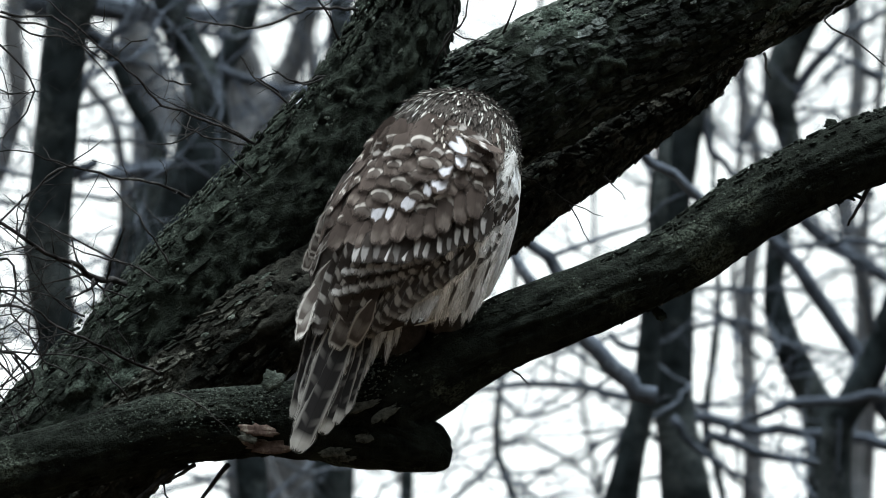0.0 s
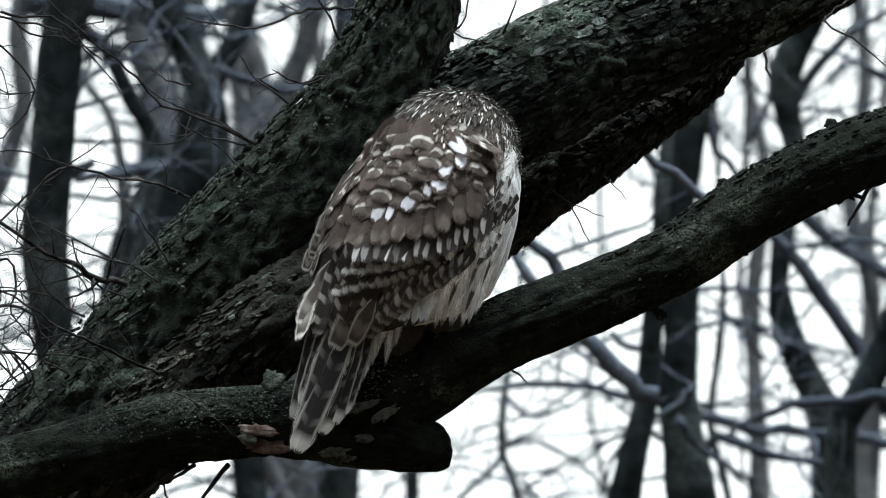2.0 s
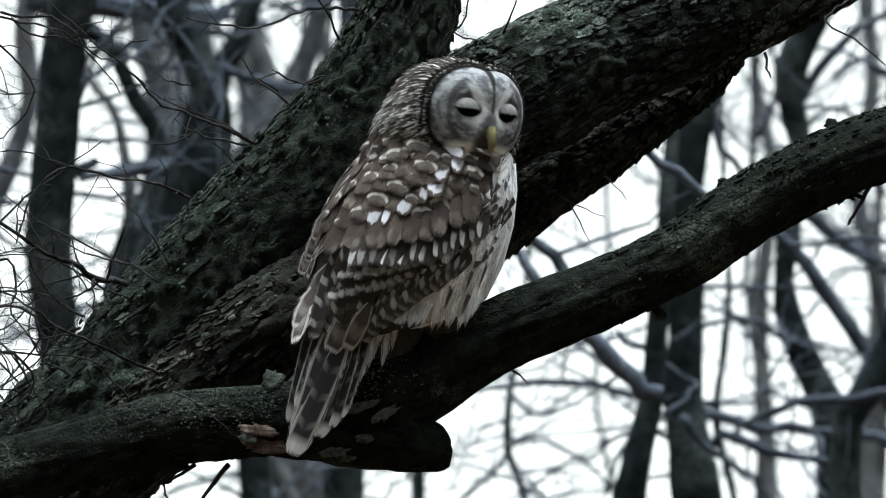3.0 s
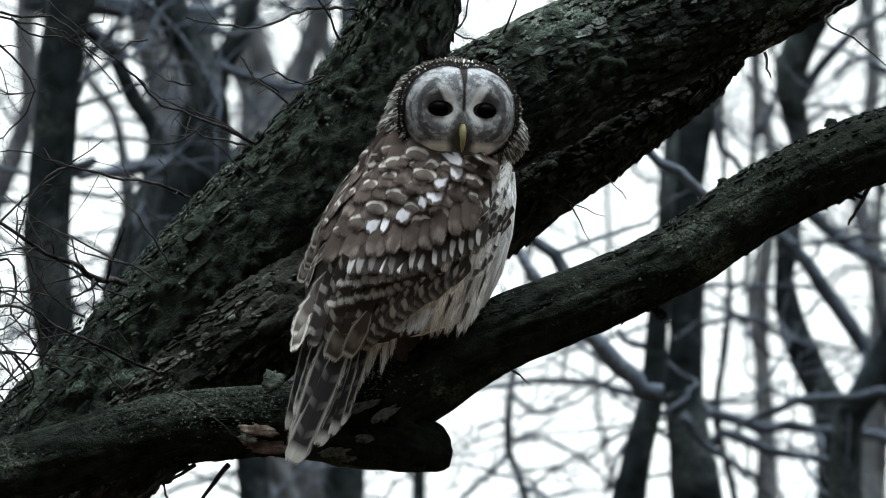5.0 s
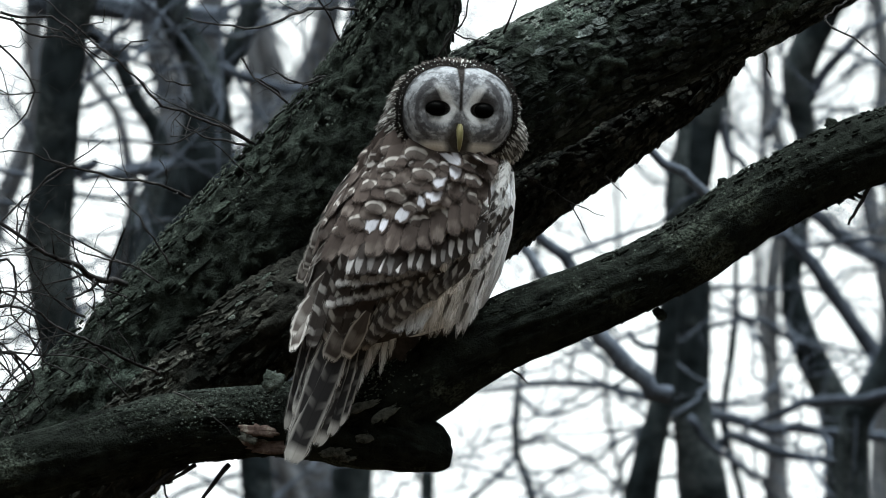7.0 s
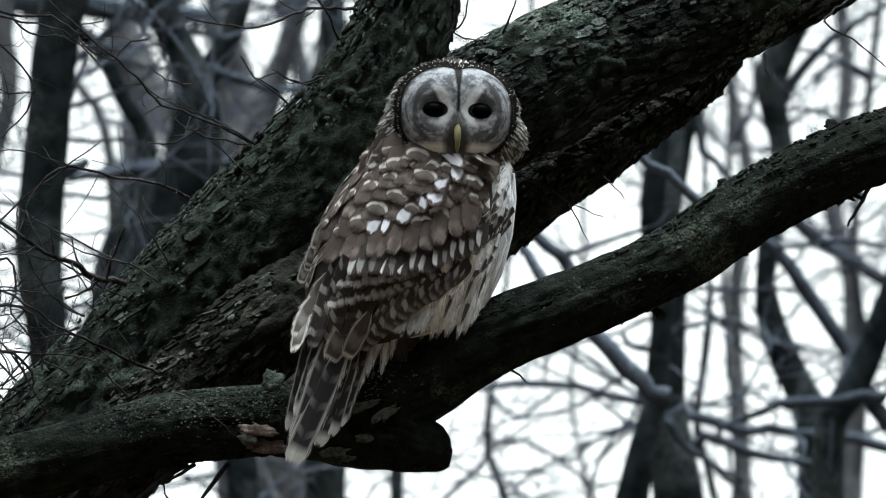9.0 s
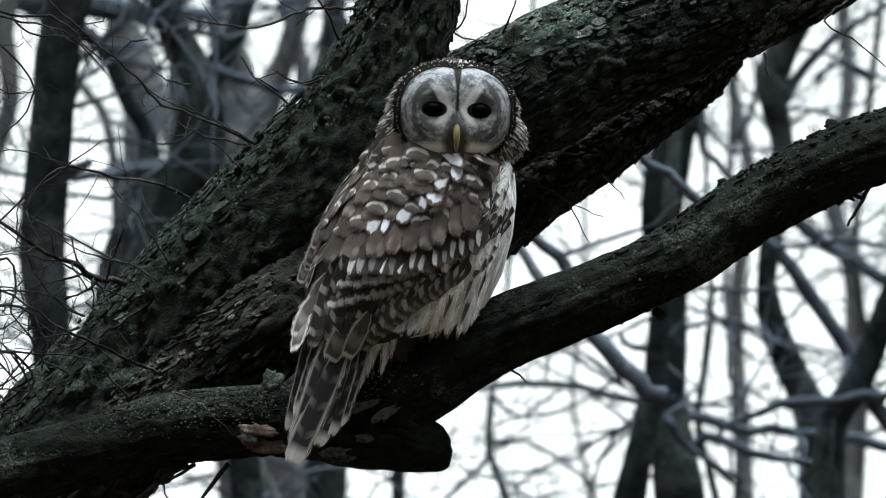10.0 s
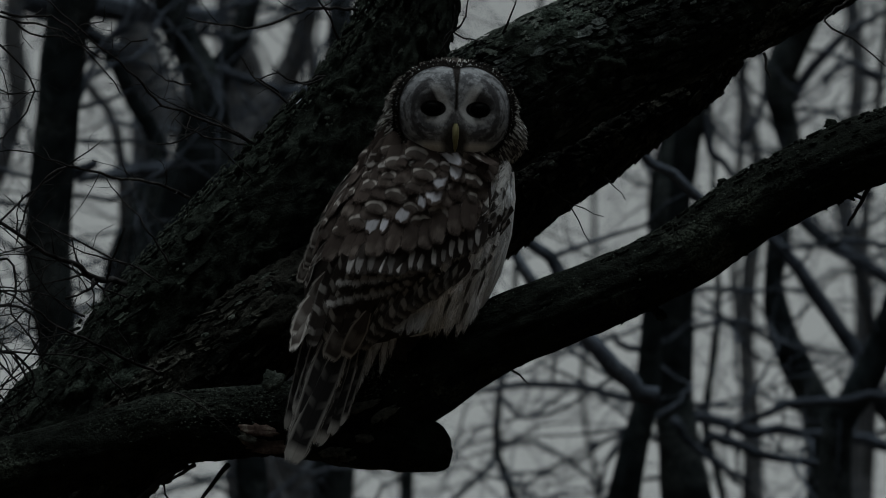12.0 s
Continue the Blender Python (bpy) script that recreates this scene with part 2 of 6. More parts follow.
PERCH = [(-0.826, 0.120, -0.436, 0.0475), (-0.616, 0.030, -0.303, 0.0401), (-0.489, 0.000, -0.252, 0.0387), (-0.421, 0.000, -0.232, 0.0374), (-0.358, 0.000, -0.214, 0.0381), (-0.283, 0.000, -0.197, 0.0387), (-0.196, 0.000, -0.190, 0.0387), (-0.115, 0.000, -0.182, 0.0449),
         (-0.052, 0.000, -0.155, 0.0512), (0.004, 0.000, -0.124, 0.0449), (0.054, 0.000, -0.099, 0.0393), (0.122, 0.000, -0.070, 0.0374), (0.198, 0.020, -0.040, 0.0369), (0.261, 0.030, -0.009, 0.0376),
         (0.355, 0.050, 0.054, 0.0396), (0.450, 0.060, 0.102, 0.0390), (0.495, 0.070, 0.119, 0.0378), (0.642, 0.100, 0.171, 0.0354), (0.897, 0.120, 0.267, 0.0266), (1.087, 0.120, 0.381, 0.0158)]
STUB = [(-0.140, 0.000, -0.190, 0.0437), (-0.084, -0.005, -0.202, 0.0412), (-0.040, -0.010, -0.211, 0.0337), (-0.012, -0.012, -0.222, 0.0249), (0.001, -0.014, -0.229, 0.0162), (0.009, -0.014, -0.231, 0.0062)]
base = P(*TRUNK[-1][:3])
foot = Vector((base.x - 0.25, base.y + 0.15, 0.0))
tree.location = foot

bm = bmesh.new()
path, rad = spline([P(*q[:3]) for q in TRUNK] + [base.lerp(foot, 0.4) + Vector((-0.1, 0, 0)), base.lerp(foot, 0.85), foot - Vector((0, 0, 0.1))],
                   [q[3] for q in TRUNK] + [0.14, 0.17, 0.26], 0.006)
tube(bm, path, rad, 130, 0.13, 1.0, 1, True, 0.0125, 0.028)
trunk_path, trunk_rad = path, rad
part("trunk", bm, BARK_LIMB, tree, origin=foot)
SKIN = []
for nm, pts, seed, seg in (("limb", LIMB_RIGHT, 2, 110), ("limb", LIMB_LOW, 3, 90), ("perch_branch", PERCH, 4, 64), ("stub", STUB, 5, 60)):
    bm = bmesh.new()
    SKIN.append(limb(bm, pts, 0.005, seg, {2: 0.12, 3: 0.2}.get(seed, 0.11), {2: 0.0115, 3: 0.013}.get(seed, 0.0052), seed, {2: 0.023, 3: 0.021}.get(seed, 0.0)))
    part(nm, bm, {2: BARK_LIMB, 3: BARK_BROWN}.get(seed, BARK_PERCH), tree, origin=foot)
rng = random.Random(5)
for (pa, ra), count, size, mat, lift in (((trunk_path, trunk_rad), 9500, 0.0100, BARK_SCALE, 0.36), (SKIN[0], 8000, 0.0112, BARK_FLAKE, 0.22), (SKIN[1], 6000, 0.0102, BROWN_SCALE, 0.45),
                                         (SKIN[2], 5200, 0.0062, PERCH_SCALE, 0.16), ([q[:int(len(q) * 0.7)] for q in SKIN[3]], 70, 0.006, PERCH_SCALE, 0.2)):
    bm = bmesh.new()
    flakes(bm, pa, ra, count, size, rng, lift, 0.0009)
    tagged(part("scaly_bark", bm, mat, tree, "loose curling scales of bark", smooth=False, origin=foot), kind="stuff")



def plate_meshes(mat, rng, count=6):
    """A few ragged plates of bark, one metre long and lying in XY, that many pieces share."""
    out = []
    for _ in range(count):
        bm = bmesh.new()
        n = rng.choice((9, 10, 11))
        rim = []
        for k in range(n):
            h = 2 * math.pi * (k + rng.uniform(-0.35, 0.35)) / n
            q, ch, sh = rng.uniform(0.7, 1.2), math.cos(h), math.sin(h)
            rim.append((math.copysign(abs(ch) ** 0.6, ch) * 0.5 * q, math.copysign(abs(sh) ** 0.6, sh) * 0.24 * q, rng.uniform(-0.03, 0.03)))
        mid = bm.verts.new((rng.uniform(-0.1, 0.1), 0, 0.10))
        top = [bm.verts.new(c) for c in rim]
        low = [bm.verts.new((x, y, z - 0.16)) for x, y, z in rim]
        for k in range(n):
            bm.faces.new((mid, top[k], top[(k + 1) % n]))
            bm.faces.new((top[k], low[k], low[(k + 1) % n], top[(k + 1) % n]))
        me = bpy.data.meshes.new("bark_plate")
        bm.to_mesh(me)
        bm.free()
        me.materials.append(mat)
        out.append(me)
    return out


def plates(path, rad, count, size, mat, rng):
    """Single plates of bark on the open side of a limb, their free ends hanging."""
    fr, shared = rings(path), plate_meshes(mat, rng)
    while count:
        i = rng.randrange(2, len(path) - 2)
        t, a, b = fr[i]
        g = rng.uniform(0, 2 * math.pi)
        d = a * math.cos(g) + b * math.sin(g)
        if d.y > 0.1 or path[i].z < 3.0:
            continue
        count -= 1
        x = (t if t.z < 0 else -t)
        x = (x + d * rng.uniform(0.05, 0.35) + d.cross(x) * rng.gauss(0, 0.25)).normalized()
        y = d.cross(x).normalized()
        z = x.cross(y)
        ob = new("bark_plate", rng.choice(shared))
        ob.parent = tree
        m = Matrix((x, y, z)).transposed().to_4x4() @ Matrix.Scale(size * rng.uniform(0.6, 1.4), 4)
        m.translation = path[i] + d * rad[i] * rng.uniform(0.99, 1.04) - foot
        ob.matrix_local = m


plates(trunk_path, trunk_rad, 110, 0.021, BARK_SCALE, rng)
plates(*SKIN[0], 80, 0.020, BARK_FLAKE, rng)
plates(*SKIN[1], 70, 0.017, BROWN_SCALE, rng)

for (pa, ra), count, size, up, reach in (((trunk_path[:int(len(trunk_path) * 0.26)], trunk_rad), 5200, 0.0026, 0.28, 0.006), ([q[:int(len(q) * 0.45)] for q in SKIN[0]], 3000, 0.0044, 0.5, 0.006),
                                         (SKIN[1], 700, 0.0036, 0.1, 0.005), ([q[int(len(q) * 0.16):int(len(q) * 0.42)] for q in SKIN[2]], 15000, 0.0015, 0.12, 0.0022), (SKIN[2], 9000, 0.0015, 0.46, 0.0022)):
    bm = bmesh.new()
    lichen(bm, pa, ra, count, size, rng, up, reach)
    tagged(part("lichen", bm, CRUST, tree, "pale grey-green lichen crusts", smooth=False, origin=foot), kind="stuff")


def shreds(bm, path, rad, count, rng):
    """Torn slivers of bark that stand off the under side of a branch."""
    fr = rings(path)
    for _ in range(count):
        i = rng.randrange(2, len(path) - 2)
        t, a, b = fr[i]
        down = Vector((rng.gauss(0, 0.25), -0.5 + rng.gauss(0, 0.35), -1.0)).normalized()
        down = (down - t * down.dot(t)).normalized()
        p = path[i] + down * rad[i] * 0.97
        way = (t * rng.choice((-1, 1)) * rng.uniform(0.4, 1.4) + down * rng.uniform(0.3, 0.9)).normalized()
        L, r = rng.uniform(0.003, 0.014) * rng.uniform(0.5, 1.0), rng.uniform(0.0008, 0.0022)
        tube(bm, [p - way * 0.002, p + way * L * 0.5 + down * L * 0.1, p + way * L], [r * 1.3, r, r * 0.3], 5, 0.0, 1.0, 0, True)


bm = bmesh.new()
shreds(bm, SKIN[2][0][int(len(SKIN[2][0]) * 0.35):], SKIN[2][1][int(len(SKIN[2][1]) * 0.35):], 150, rng)
shreds(bm, *SKIN[0], 120, rng)
shreds(bm, *SKIN[1], 60, rng)
tagged(part("shredded_bark", bm, BARK_PERCH, tree, "torn slivers of dark bark", origin=foot), kind="stuff")


def shoots(bm, path, rad, rng, every, length, depth=1, flat=0.6):
    """Thin kinked side shoots with buds along a twig."""
    fr = rings(path)
    for i in range(2, len(path) - 1):
        if rng.random() > every:
            continue
        t, a, b = fr[i]
        g = rng.uniform(0, 2 * math.pi)
        d = (t * rng.uniform(0.2, 0.9) + a * math.cos(g) + b * math.sin(g) * flat).normalized()
        n = rng.randrange(3, 7)
        pts, L = [path[i]], length * rng.uniform(0.3, 1.0)
        for k in range(n):
            d = (d + Vector([rng.gauss(0, 0.22) for _ in range(3)])).normalized()
            pts.append(pts[-1] + d * L / n)
        r = rad[i] * rng.uniform(0.4, 0.65)
        rr = [r * (1 - 0.6 * k / n) for k in range(n + 1)]
        rr[-1] = r * 0.9
        tube(bm, pts, rr, 4, 0.0, 1.0, 0, True)
        if depth:
            shoots(bm, pts, rr, rng, 0.55, length * 0.5, depth - 1, flat)


# bare twigs that grow from the limbs, each from its root to its end, with the radius at its root
def bare_twig(r, every, length, *pts):
    bm = bmesh.new()
    wpts = [P(*q) for q in pts]
    path, rad = spline(wpts, [r * (1 - 0.55 * i / (len(wpts) - 1)) for i in range(len(wpts))], 0.012)
    path = [path[0]] + [q + Vector([rng.uniform(-0.0017, 0.0017) for _ in range(3)]) for q in path[1:]]
    tube(bm, path, rad, 6, 0.0, 1.0, 0, True)
    if every:
        shoots(bm, path, rad, rng, min(0.95, every * 1.1), length * 1.2)
    part("twig", bm, TWIG, tree, origin=foot)


bare_twig(0.0018, 0.50, 0.05, (-0.213, 0.180, 0.119), (-0.273, 0.120, 0.148), (-0.313, 0.080, 0.160), (-0.342, 0.050, 0.192), (-0.379, 0.020, 0.225), (-0.411, 0.000, 0.252), (-0.446, 0.000, 0.281))
bare_twig(0.0020, 0.50, 0.06, (-0.286, 0.170, 0.058), (-0.321, 0.120, 0.073), (-0.371, 0.080, 0.081), (-0.414, 0.050, 0.091), (-0.447, 0.030, 0.070), (-0.462, 0.020, 0.043), (-0.472, 0.000, 0.007))
bare_twig(0.0013, 0.50, 0.04, (-0.414, 0.050, 0.091), (-0.440, 0.020, 0.099), (-0.466, 0.000, 0.109), (-0.502, 0.000, 0.107))
bare_twig(0.0040, 0.60, 0.09, (-0.358, 0.160, -0.039), (-0.391, 0.100, -0.030), (-0.413, 0.060, -0.016), (-0.432, 0.030, -0.009), (-0.461, 0.000, 0.010), (-0.508, 0.000, 0.041))
bare_twig(0.0022, 0.60, 0.07, (-0.318, 0.100, -0.140), (-0.342, 0.070, -0.128), (-0.378, 0.040, -0.109), (-0.427, 0.000, -0.084), (-0.463, -0.020, -0.059), (-0.506, -0.030, -0.034))
bare_twig(0.0013, 0.30, 0.03, (-0.352, 0.080, -0.165), (-0.374, 0.060, -0.138), (-0.389, 0.050, -0.114))
bare_twig(0.0012, 0.20, 0.02, (-0.295, -0.030, -0.158), (-0.272, -0.045, -0.168), (-0.248, -0.045, -0.187), (-0.231, -0.045, -0.203))
bare_twig(0.0020, 0.45, 0.06, (-0.097, 0.220, 0.271), (-0.143, 0.160, 0.272), (-0.180, 0.120, 0.259), (-0.207, 0.100, 0.248), (-0.236, 0.080, 0.248), (-0.285, 0.060, 0.258))
bare_twig(0.0014, 0.40, 0.03, (-0.176, 0.170, 0.165), (-0.187, 0.140, 0.177), (-0.210, 0.100, 0.193), (-0.224, 0.080, 0.213))
bare_twig(0.0013, 0.40, 0.03, (-0.133, 0.170, 0.195), (-0.163, 0.120, 0.186), (-0.186, 0.100, 0.197), (-0.217, 0.080, 0.183))
bare_twig(0.0016, 0.40, 0.04, (-0.118, 0.200, 0.237), (-0.127, 0.180, 0.259), (-0.143, 0.160, 0.281), (-0.155, 0.150, 0.306))
bare_twig(0.0014, 0.60, 0.03, (-0.009, 0.200, 0.209), (0.004, 0.180, 0.234), (0.020, 0.170, 0.252), (0.028, 0.160, 0.274), (0.032, 0.150, 0.306))
bare_twig(0.0014, 0.30, 0.03, (0.068, 0.200, 0.244), (0.077, 0.180, 0.265), (0.085, 0.170, 0.287))
bare_twig(0.0011, 0.25, 0.03, (0.089, 0.300, 0.084), (0.114, 0.270, 0.073), (0.139, 0.260, 0.055), (0.162, 0.260, 0.044), (0.184, 0.260, 0.036))
bare_twig(0.0010, 0.10, 0.02, (0.144, 0.260, 0.051), (0.155, 0.260, 0.032), (0.168, 0.260, 0.007))
bare_twig(0.0009, 0.10, 0.02, (0.186, 0.340, 0.084), (0.198, 0.330, 0.072), (0.209, 0.330, 0.058))
bare_twig(0.0018, 0.00, 0.02, (0.367, 0.280, 0.224), (0.370, 0.270, 0.207), (0.373, 0.270, 0.193))
bare_twig(0.0014, 0.30, 0.03, (0.461, 0.250, 0.284), (0.432, 0.200, 0.257), (0.463, 0.180, 0.237), (0.486, 0.180, 0.218), (0.514, 0.180, 0.192))
bare_twig(0.0030, 0.00, 0.02, (0.475, 0.060, 0.070), (0.466, 0.050, 0.052), (0.456, 0.050, 0.037), (0.450, 0.050, 0.027))
bare_twig(0.0014, 0.50, 0.01, (0.076, 0.000, -0.134), (0.084, -0.010, -0.139), (0.089, -0.010, -0.145), (0.096, -0.010, -0.150))
bare_twig(0.0045, 0.40, 0.03, (-0.283, 0.000, -0.237), (-0.302, -0.010, -0.249), (-0.321, -0.020, -0.262), (-0.339, -0.020, -0.280))
bare_twig(0.0028, 0.20, 0.02, (-0.274, 0.000, -0.238), (-0.288, -0.010, -0.247), (-0.303, -0.020, -0.256))
bare_twig(0.0034, 0.30, 0.03, (-0.237, 0.000, -0.238), (-0.249, -0.010, -0.254), (-0.263, -0.020, -0.273), (-0.270, -0.020, -0.289))
bare_twig(0.0018, 0.80, 0.07, (-0.528, 0.020, -0.074), (-0.483, 0.000, -0.062), (-0.452, 0.000, -0.074), (-0.446, 0.000, -0.099), (-0.464, 0.000, -0.124), (-0.489, 0.000, -0.155))
bare_twig(0.0020, 0.80, 0.07, (-0.521, 0.000, -0.124), (-0.489, 0.000, -0.112), (-0.464, 0.000, -0.124), (-0.451, 0.000, -0.149), (-0.471, 0.000, -0.171), (-0.502, 0.000, -0.177))
bare_twig(0.0016, 0.80, 0.07, (-0.514, 0.000, -0.024), (-0.483, 0.000, -0.009), (-0.471, 0.000, -0.037), (-0.477, 0.000, -0.074), (-0.452, 0.000, -0.099), (-0.442, 0.020, -0.134))
bare_twig(0.0014, 0.60, 0.05, (-0.511, 0.050, 0.239), (-0.479, 0.040, 0.214), (-0.454, 0.040, 0.176), (-0.479, 0.040, 0.132), (-0.511, 0.040, 0.114))
bare_twig(0.0014, 0.50, 0.05, (-0.511, 0.050, 0.264), (-0.467, 0.040, 0.252), (-0.423, 0.040, 0.242), (-0.385, 0.040, 0.208), (-0.357, 0.040, 0.173))
bare_twig(0.0016, 0.50, 0.040, (-0.492, 0.050, 0.264), (-0.467, 0.050, 0.259), (-0.436, 0.050, 0.258), (-0.416, 0.050, 0.248), (-0.392, 0.050, 0.220), (-0.378, 0.050, 0.210))
bare_twig(0.0013, 0.40, 0.030, (-0.480, 0.050, 0.258), (-0.458, 0.050, 0.239), (-0.433, 0.050, 0.238), (-0.411, 0.050, 0.234), (-0.403, 0.050, 0.249), (-0.378, 0.050, 0.253), (-0.376, 0.050, 0.272))
bare_twig(0.0013, 0.30, 0.030, (-0.215, 0.050, 0.120), (-0.240, 0.050, 0.135), (-0.263, 0.050, 0.148), (-0.279, 0.050, 0.158))
bare_twig(0.0014, 0.50, 0.035, (-0.219, 0.050, 0.116), (-0.241, 0.050, 0.120), (-0.266, 0.050, 0.126), (-0.282, 0.050, 0.134), (-0.299, 0.050, 0.146))
bare_twig(0.0012, 0.40, 0.030, (-0.271, 0.050, 0.135), (-0.291, 0.050, 0.122), (-0.310, 0.050, 0.116), (-0.332, 0.050, 0.117))
bare_twig(0.0011, 0.30, 0.030, (-0.328, 0.050, 0.233), (-0.347, 0.050, 0.230), (-0.359, 0.050, 0.219), (-0.367, 0.050, 0.207))
bare_twig(0.0014, 0.40, 0.030, (-0.177, 0.050, 0.166), (-0.194, 0.050, 0.180), (-0.212, 0.050, 0.192), (-0.225, 0.050, 0.214))
bare_twig(0.0012, 0.40, 0.030, (-0.133, 0.050, 0.190), (-0.153, 0.050, 0.184), (-0.172, 0.050, 0.189), (-0.191, 0.050, 0.200))
bare_twig(0.0012, 0.50, 0.030, (-0.280, 0.050, 0.183), (-0.301, 0.050, 0.185), (-0.313, 0.050, 0.192), (-0.327, 0.050, 0.203))
bare_twig(0.0013, 0.60, 0.040, (-0.304, 0.050, -0.018), (-0.323, 0.050, 0.013), (-0.345, 0.050, 0.045), (-0.364, 0.050, 0.063), (-0.373, 0.050, 0.079))
bare_twig(0.0012, 0.60, 0.040, (-0.316, 0.050, -0.037), (-0.348, 0.050, -0.018), (-0.386, 0.050, -0.009), (-0.411, 0.050, 0.001), (-0.442, 0.050, 0.026))
bare_twig(0.0013, 0.60, 0.040, (-0.398, 0.050, -0.075), (-0.423, 0.050, -0.062), (-0.448, 0.050, -0.037), (-0.467, 0.050, 0.001), (-0.492, 0.050, 0.026))
bare_twig(0.0012, 0.50, 0.030, (-0.367, 0.050, -0.125), (-0.398, 0.050, -0.100), (-0.423, 0.050, -0.094), (-0.455, 0.050, -0.100), (-0.480, 0.050, -0.087))
bare_twig(0.0011, 0.50, 0.030, (-0.417, 0.050, -0.138), (-0.442, 0.050, -0.125), (-0.461, 0.050, -0.094), (-0.455, 0.050, -0.062), (-0.464, 0.050, -0.037))
bare_twig(0.0014, 0.30, 0.020, (0.004, 0.200, 0.217), (0.001, 0.200, 0.233), (0.010, 0.200, 0.249), (0.014, 0.200, 0.264), (0.012, 0.200, 0.277))
bare_twig(0.0011, 0.30, 0.020, (0.010, 0.200, 0.247), (0.024, 0.200, 0.239), (0.041, 0.200, 0.234), (0.049, 0.200, 0.227))

# a side branch from the foot of the trunk, whose shoots reach into the open
SIDE = [(-0.598, 0.200, -0.434, 0.0077), (-0.551, 0.080, -0.289, 0.0057), (-0.535, 0.030, -0.162, 0.0050), (-0.528, 0.020, -0.037, 0.0044), (-0.537, 0.020, 0.088, 0.0038), (-0.528, 0.020, 0.201, 0.0031), (-0.516, 0.020, 0.313, 0.0025)]
side_path, side_rad = spline([P(*q[:3]) for q in SIDE], [q[3] for q in SIDE], 0.02)
bm = bmesh.new()
tube(bm, side_path, side_rad, 8, 0.1, 4.0, 6, True)
part("side_branch", bm, TWIG, tree, origin=foot)
for k in range(44):
    i = rng.randrange(6, len(side_path) - 2)
    if k < 22:
        i = int(len(side_path) * rng.uniform(0.3, 0.55))
    d = Vector((0.9, rng.gauss(0, 0.25), rng.gauss(0.1, 0.6))).normalized()
    pts, L = [side_path[i]], rng.uniform(0.05, 0.12) + (rng.uniform(0.0, 0.12) if k % 4 == 0 else 0.0)
    bend = rng.gauss(0, 0.16)
    for j in range(9):
        d = (d + Vector((rng.gauss(-0.02, 0.14), rng.gauss(0, 0.14), rng.gauss(0, 0.14) + bend))).normalized()
        pts.append(pts[-1] + d * L / 9)
    r = 0.0007 + L * 0.004
    rr = [r * (1 - 0.55 * j / 9) for j in range(10)]
    bm = bmesh.new()
    tube(bm, pts, rr, 5, 0.0, 1.0, 0, True)
    shoots(bm, pts, rr, rng, 0.6, 0.045)
    part("twig", bm, TWIG, tree, origin=foot)

for k in range(36):
    # more bare shoots along the open edge of the trunk
    i = rng.randrange(int(len(trunk_path) * 0.10), int(len(trunk_path) * 0.42))
    d = Vector((-0.8 + rng.gauss(0, 0.35), -0.35 + rng.gauss(0, 0.3), 0.5 + rng.gauss(0, 0.4))).normalized()
    pts, L = [trunk_path[i] + d * trunk_rad[i] * 0.85], rng.uniform(0.06, 0.28)
    for j in range(8):
        d = (d + Vector([rng.gauss(0, 0.16) for _ in range(3)]) + Vector((-0.03, 0, 0.02))).normalized()
        pts.append(pts[-1] + d * L / 8)
    r = 0.0006 + L * 0.004
    rr = [r * (1 - 0.6 * j / 8) for j in range(9)]
    bm = bmesh.new()
    tube(bm, pts, rr, 5, 0.0, 1.0, 0, True)
    shoots(bm, pts, rr, rng, 0.6, 0.05)
    part("twig", bm, TWIG, tree, origin=foot)

# pale lichen crusts and torn wood on the perch
m, n, l, b = material("pale_lichen", 0.95, 0.05)
t_ = ramp(n, [(0.35, (0.014, 0.015, 0.0135)), (0.65, (0.066, 0.068, 0.060))])
l.new(noise_at(n, l, 160, 4, 0.7), t_.inputs["Fac"])
l.new(t_.outputs["Color"], b.inputs["Base Color"])
LICHEN = m
m, n, l, b = material("torn_wood", 0.9, 0.1)
t_ = ramp(n, [(0.35, (0.024, 0.015, 0.0125)), (0.55, (0.072, 0.052, 0.045)), (0.7, (0.19, 0.178, 0.155))])
l.new(noise_at(n, l, 70, 5, 0.7), t_.inputs["Fac"])
l.new(t_.outputs["Color"], b.inputs["Base Color"])
TORN = m


def crust(at, size, turn, rng, thick=0.0006):
    """A lumpy plate facing the open side of the branch, turned in the plane."""
    bm = bmesh.new()
    c, q = P(*at), Matrix.Rotation(radians(turn), 3, "Y")
    n = 26
    mid = bm.verts.new(c + Vector((0, -thick * 1.6, 0)))
    rows_ = []
    for ring, (grow, out) in enumerate(((0.55, 1.3), (1.0, 0.7), (1.05, -1.5))):
        r_ = []
        for k in range(n):
            g = 2 * math.pi * k / n
            j = 1 + 0.4 * noise.noise(Vector((math.cos(g) * 1.7, math.sin(g) * 1.7, at[0] * 90 + at[2] * 50))) + 0.45 * noise.noise(Vector((math.cos(g) * 5, math.sin(g) * 5, at[2] * 70)))
            v = q @ Vector((math.cos(g) * size[0] * grow * j, -thick * out + rng.uniform(-0.0008, 0.0008), math.sin(g) * size[1] * grow * j))
            r_.append(bm.verts.new(c + v))
        rows_.append(r_)
    for k in range(n):
        bm.faces.new((mid, rows_[0][k], rows_[0][(k + 1) % n]))
        for a, b in ((0, 1), (1, 2)):
            bm.faces.new((rows_[a][k], rows_[b][k], rows_[b][(k + 1) % n], rows_[a][(k + 1) % n]))
    bmesh.ops.recalc_face_normals(bm, faces=bm.faces)
    return bm


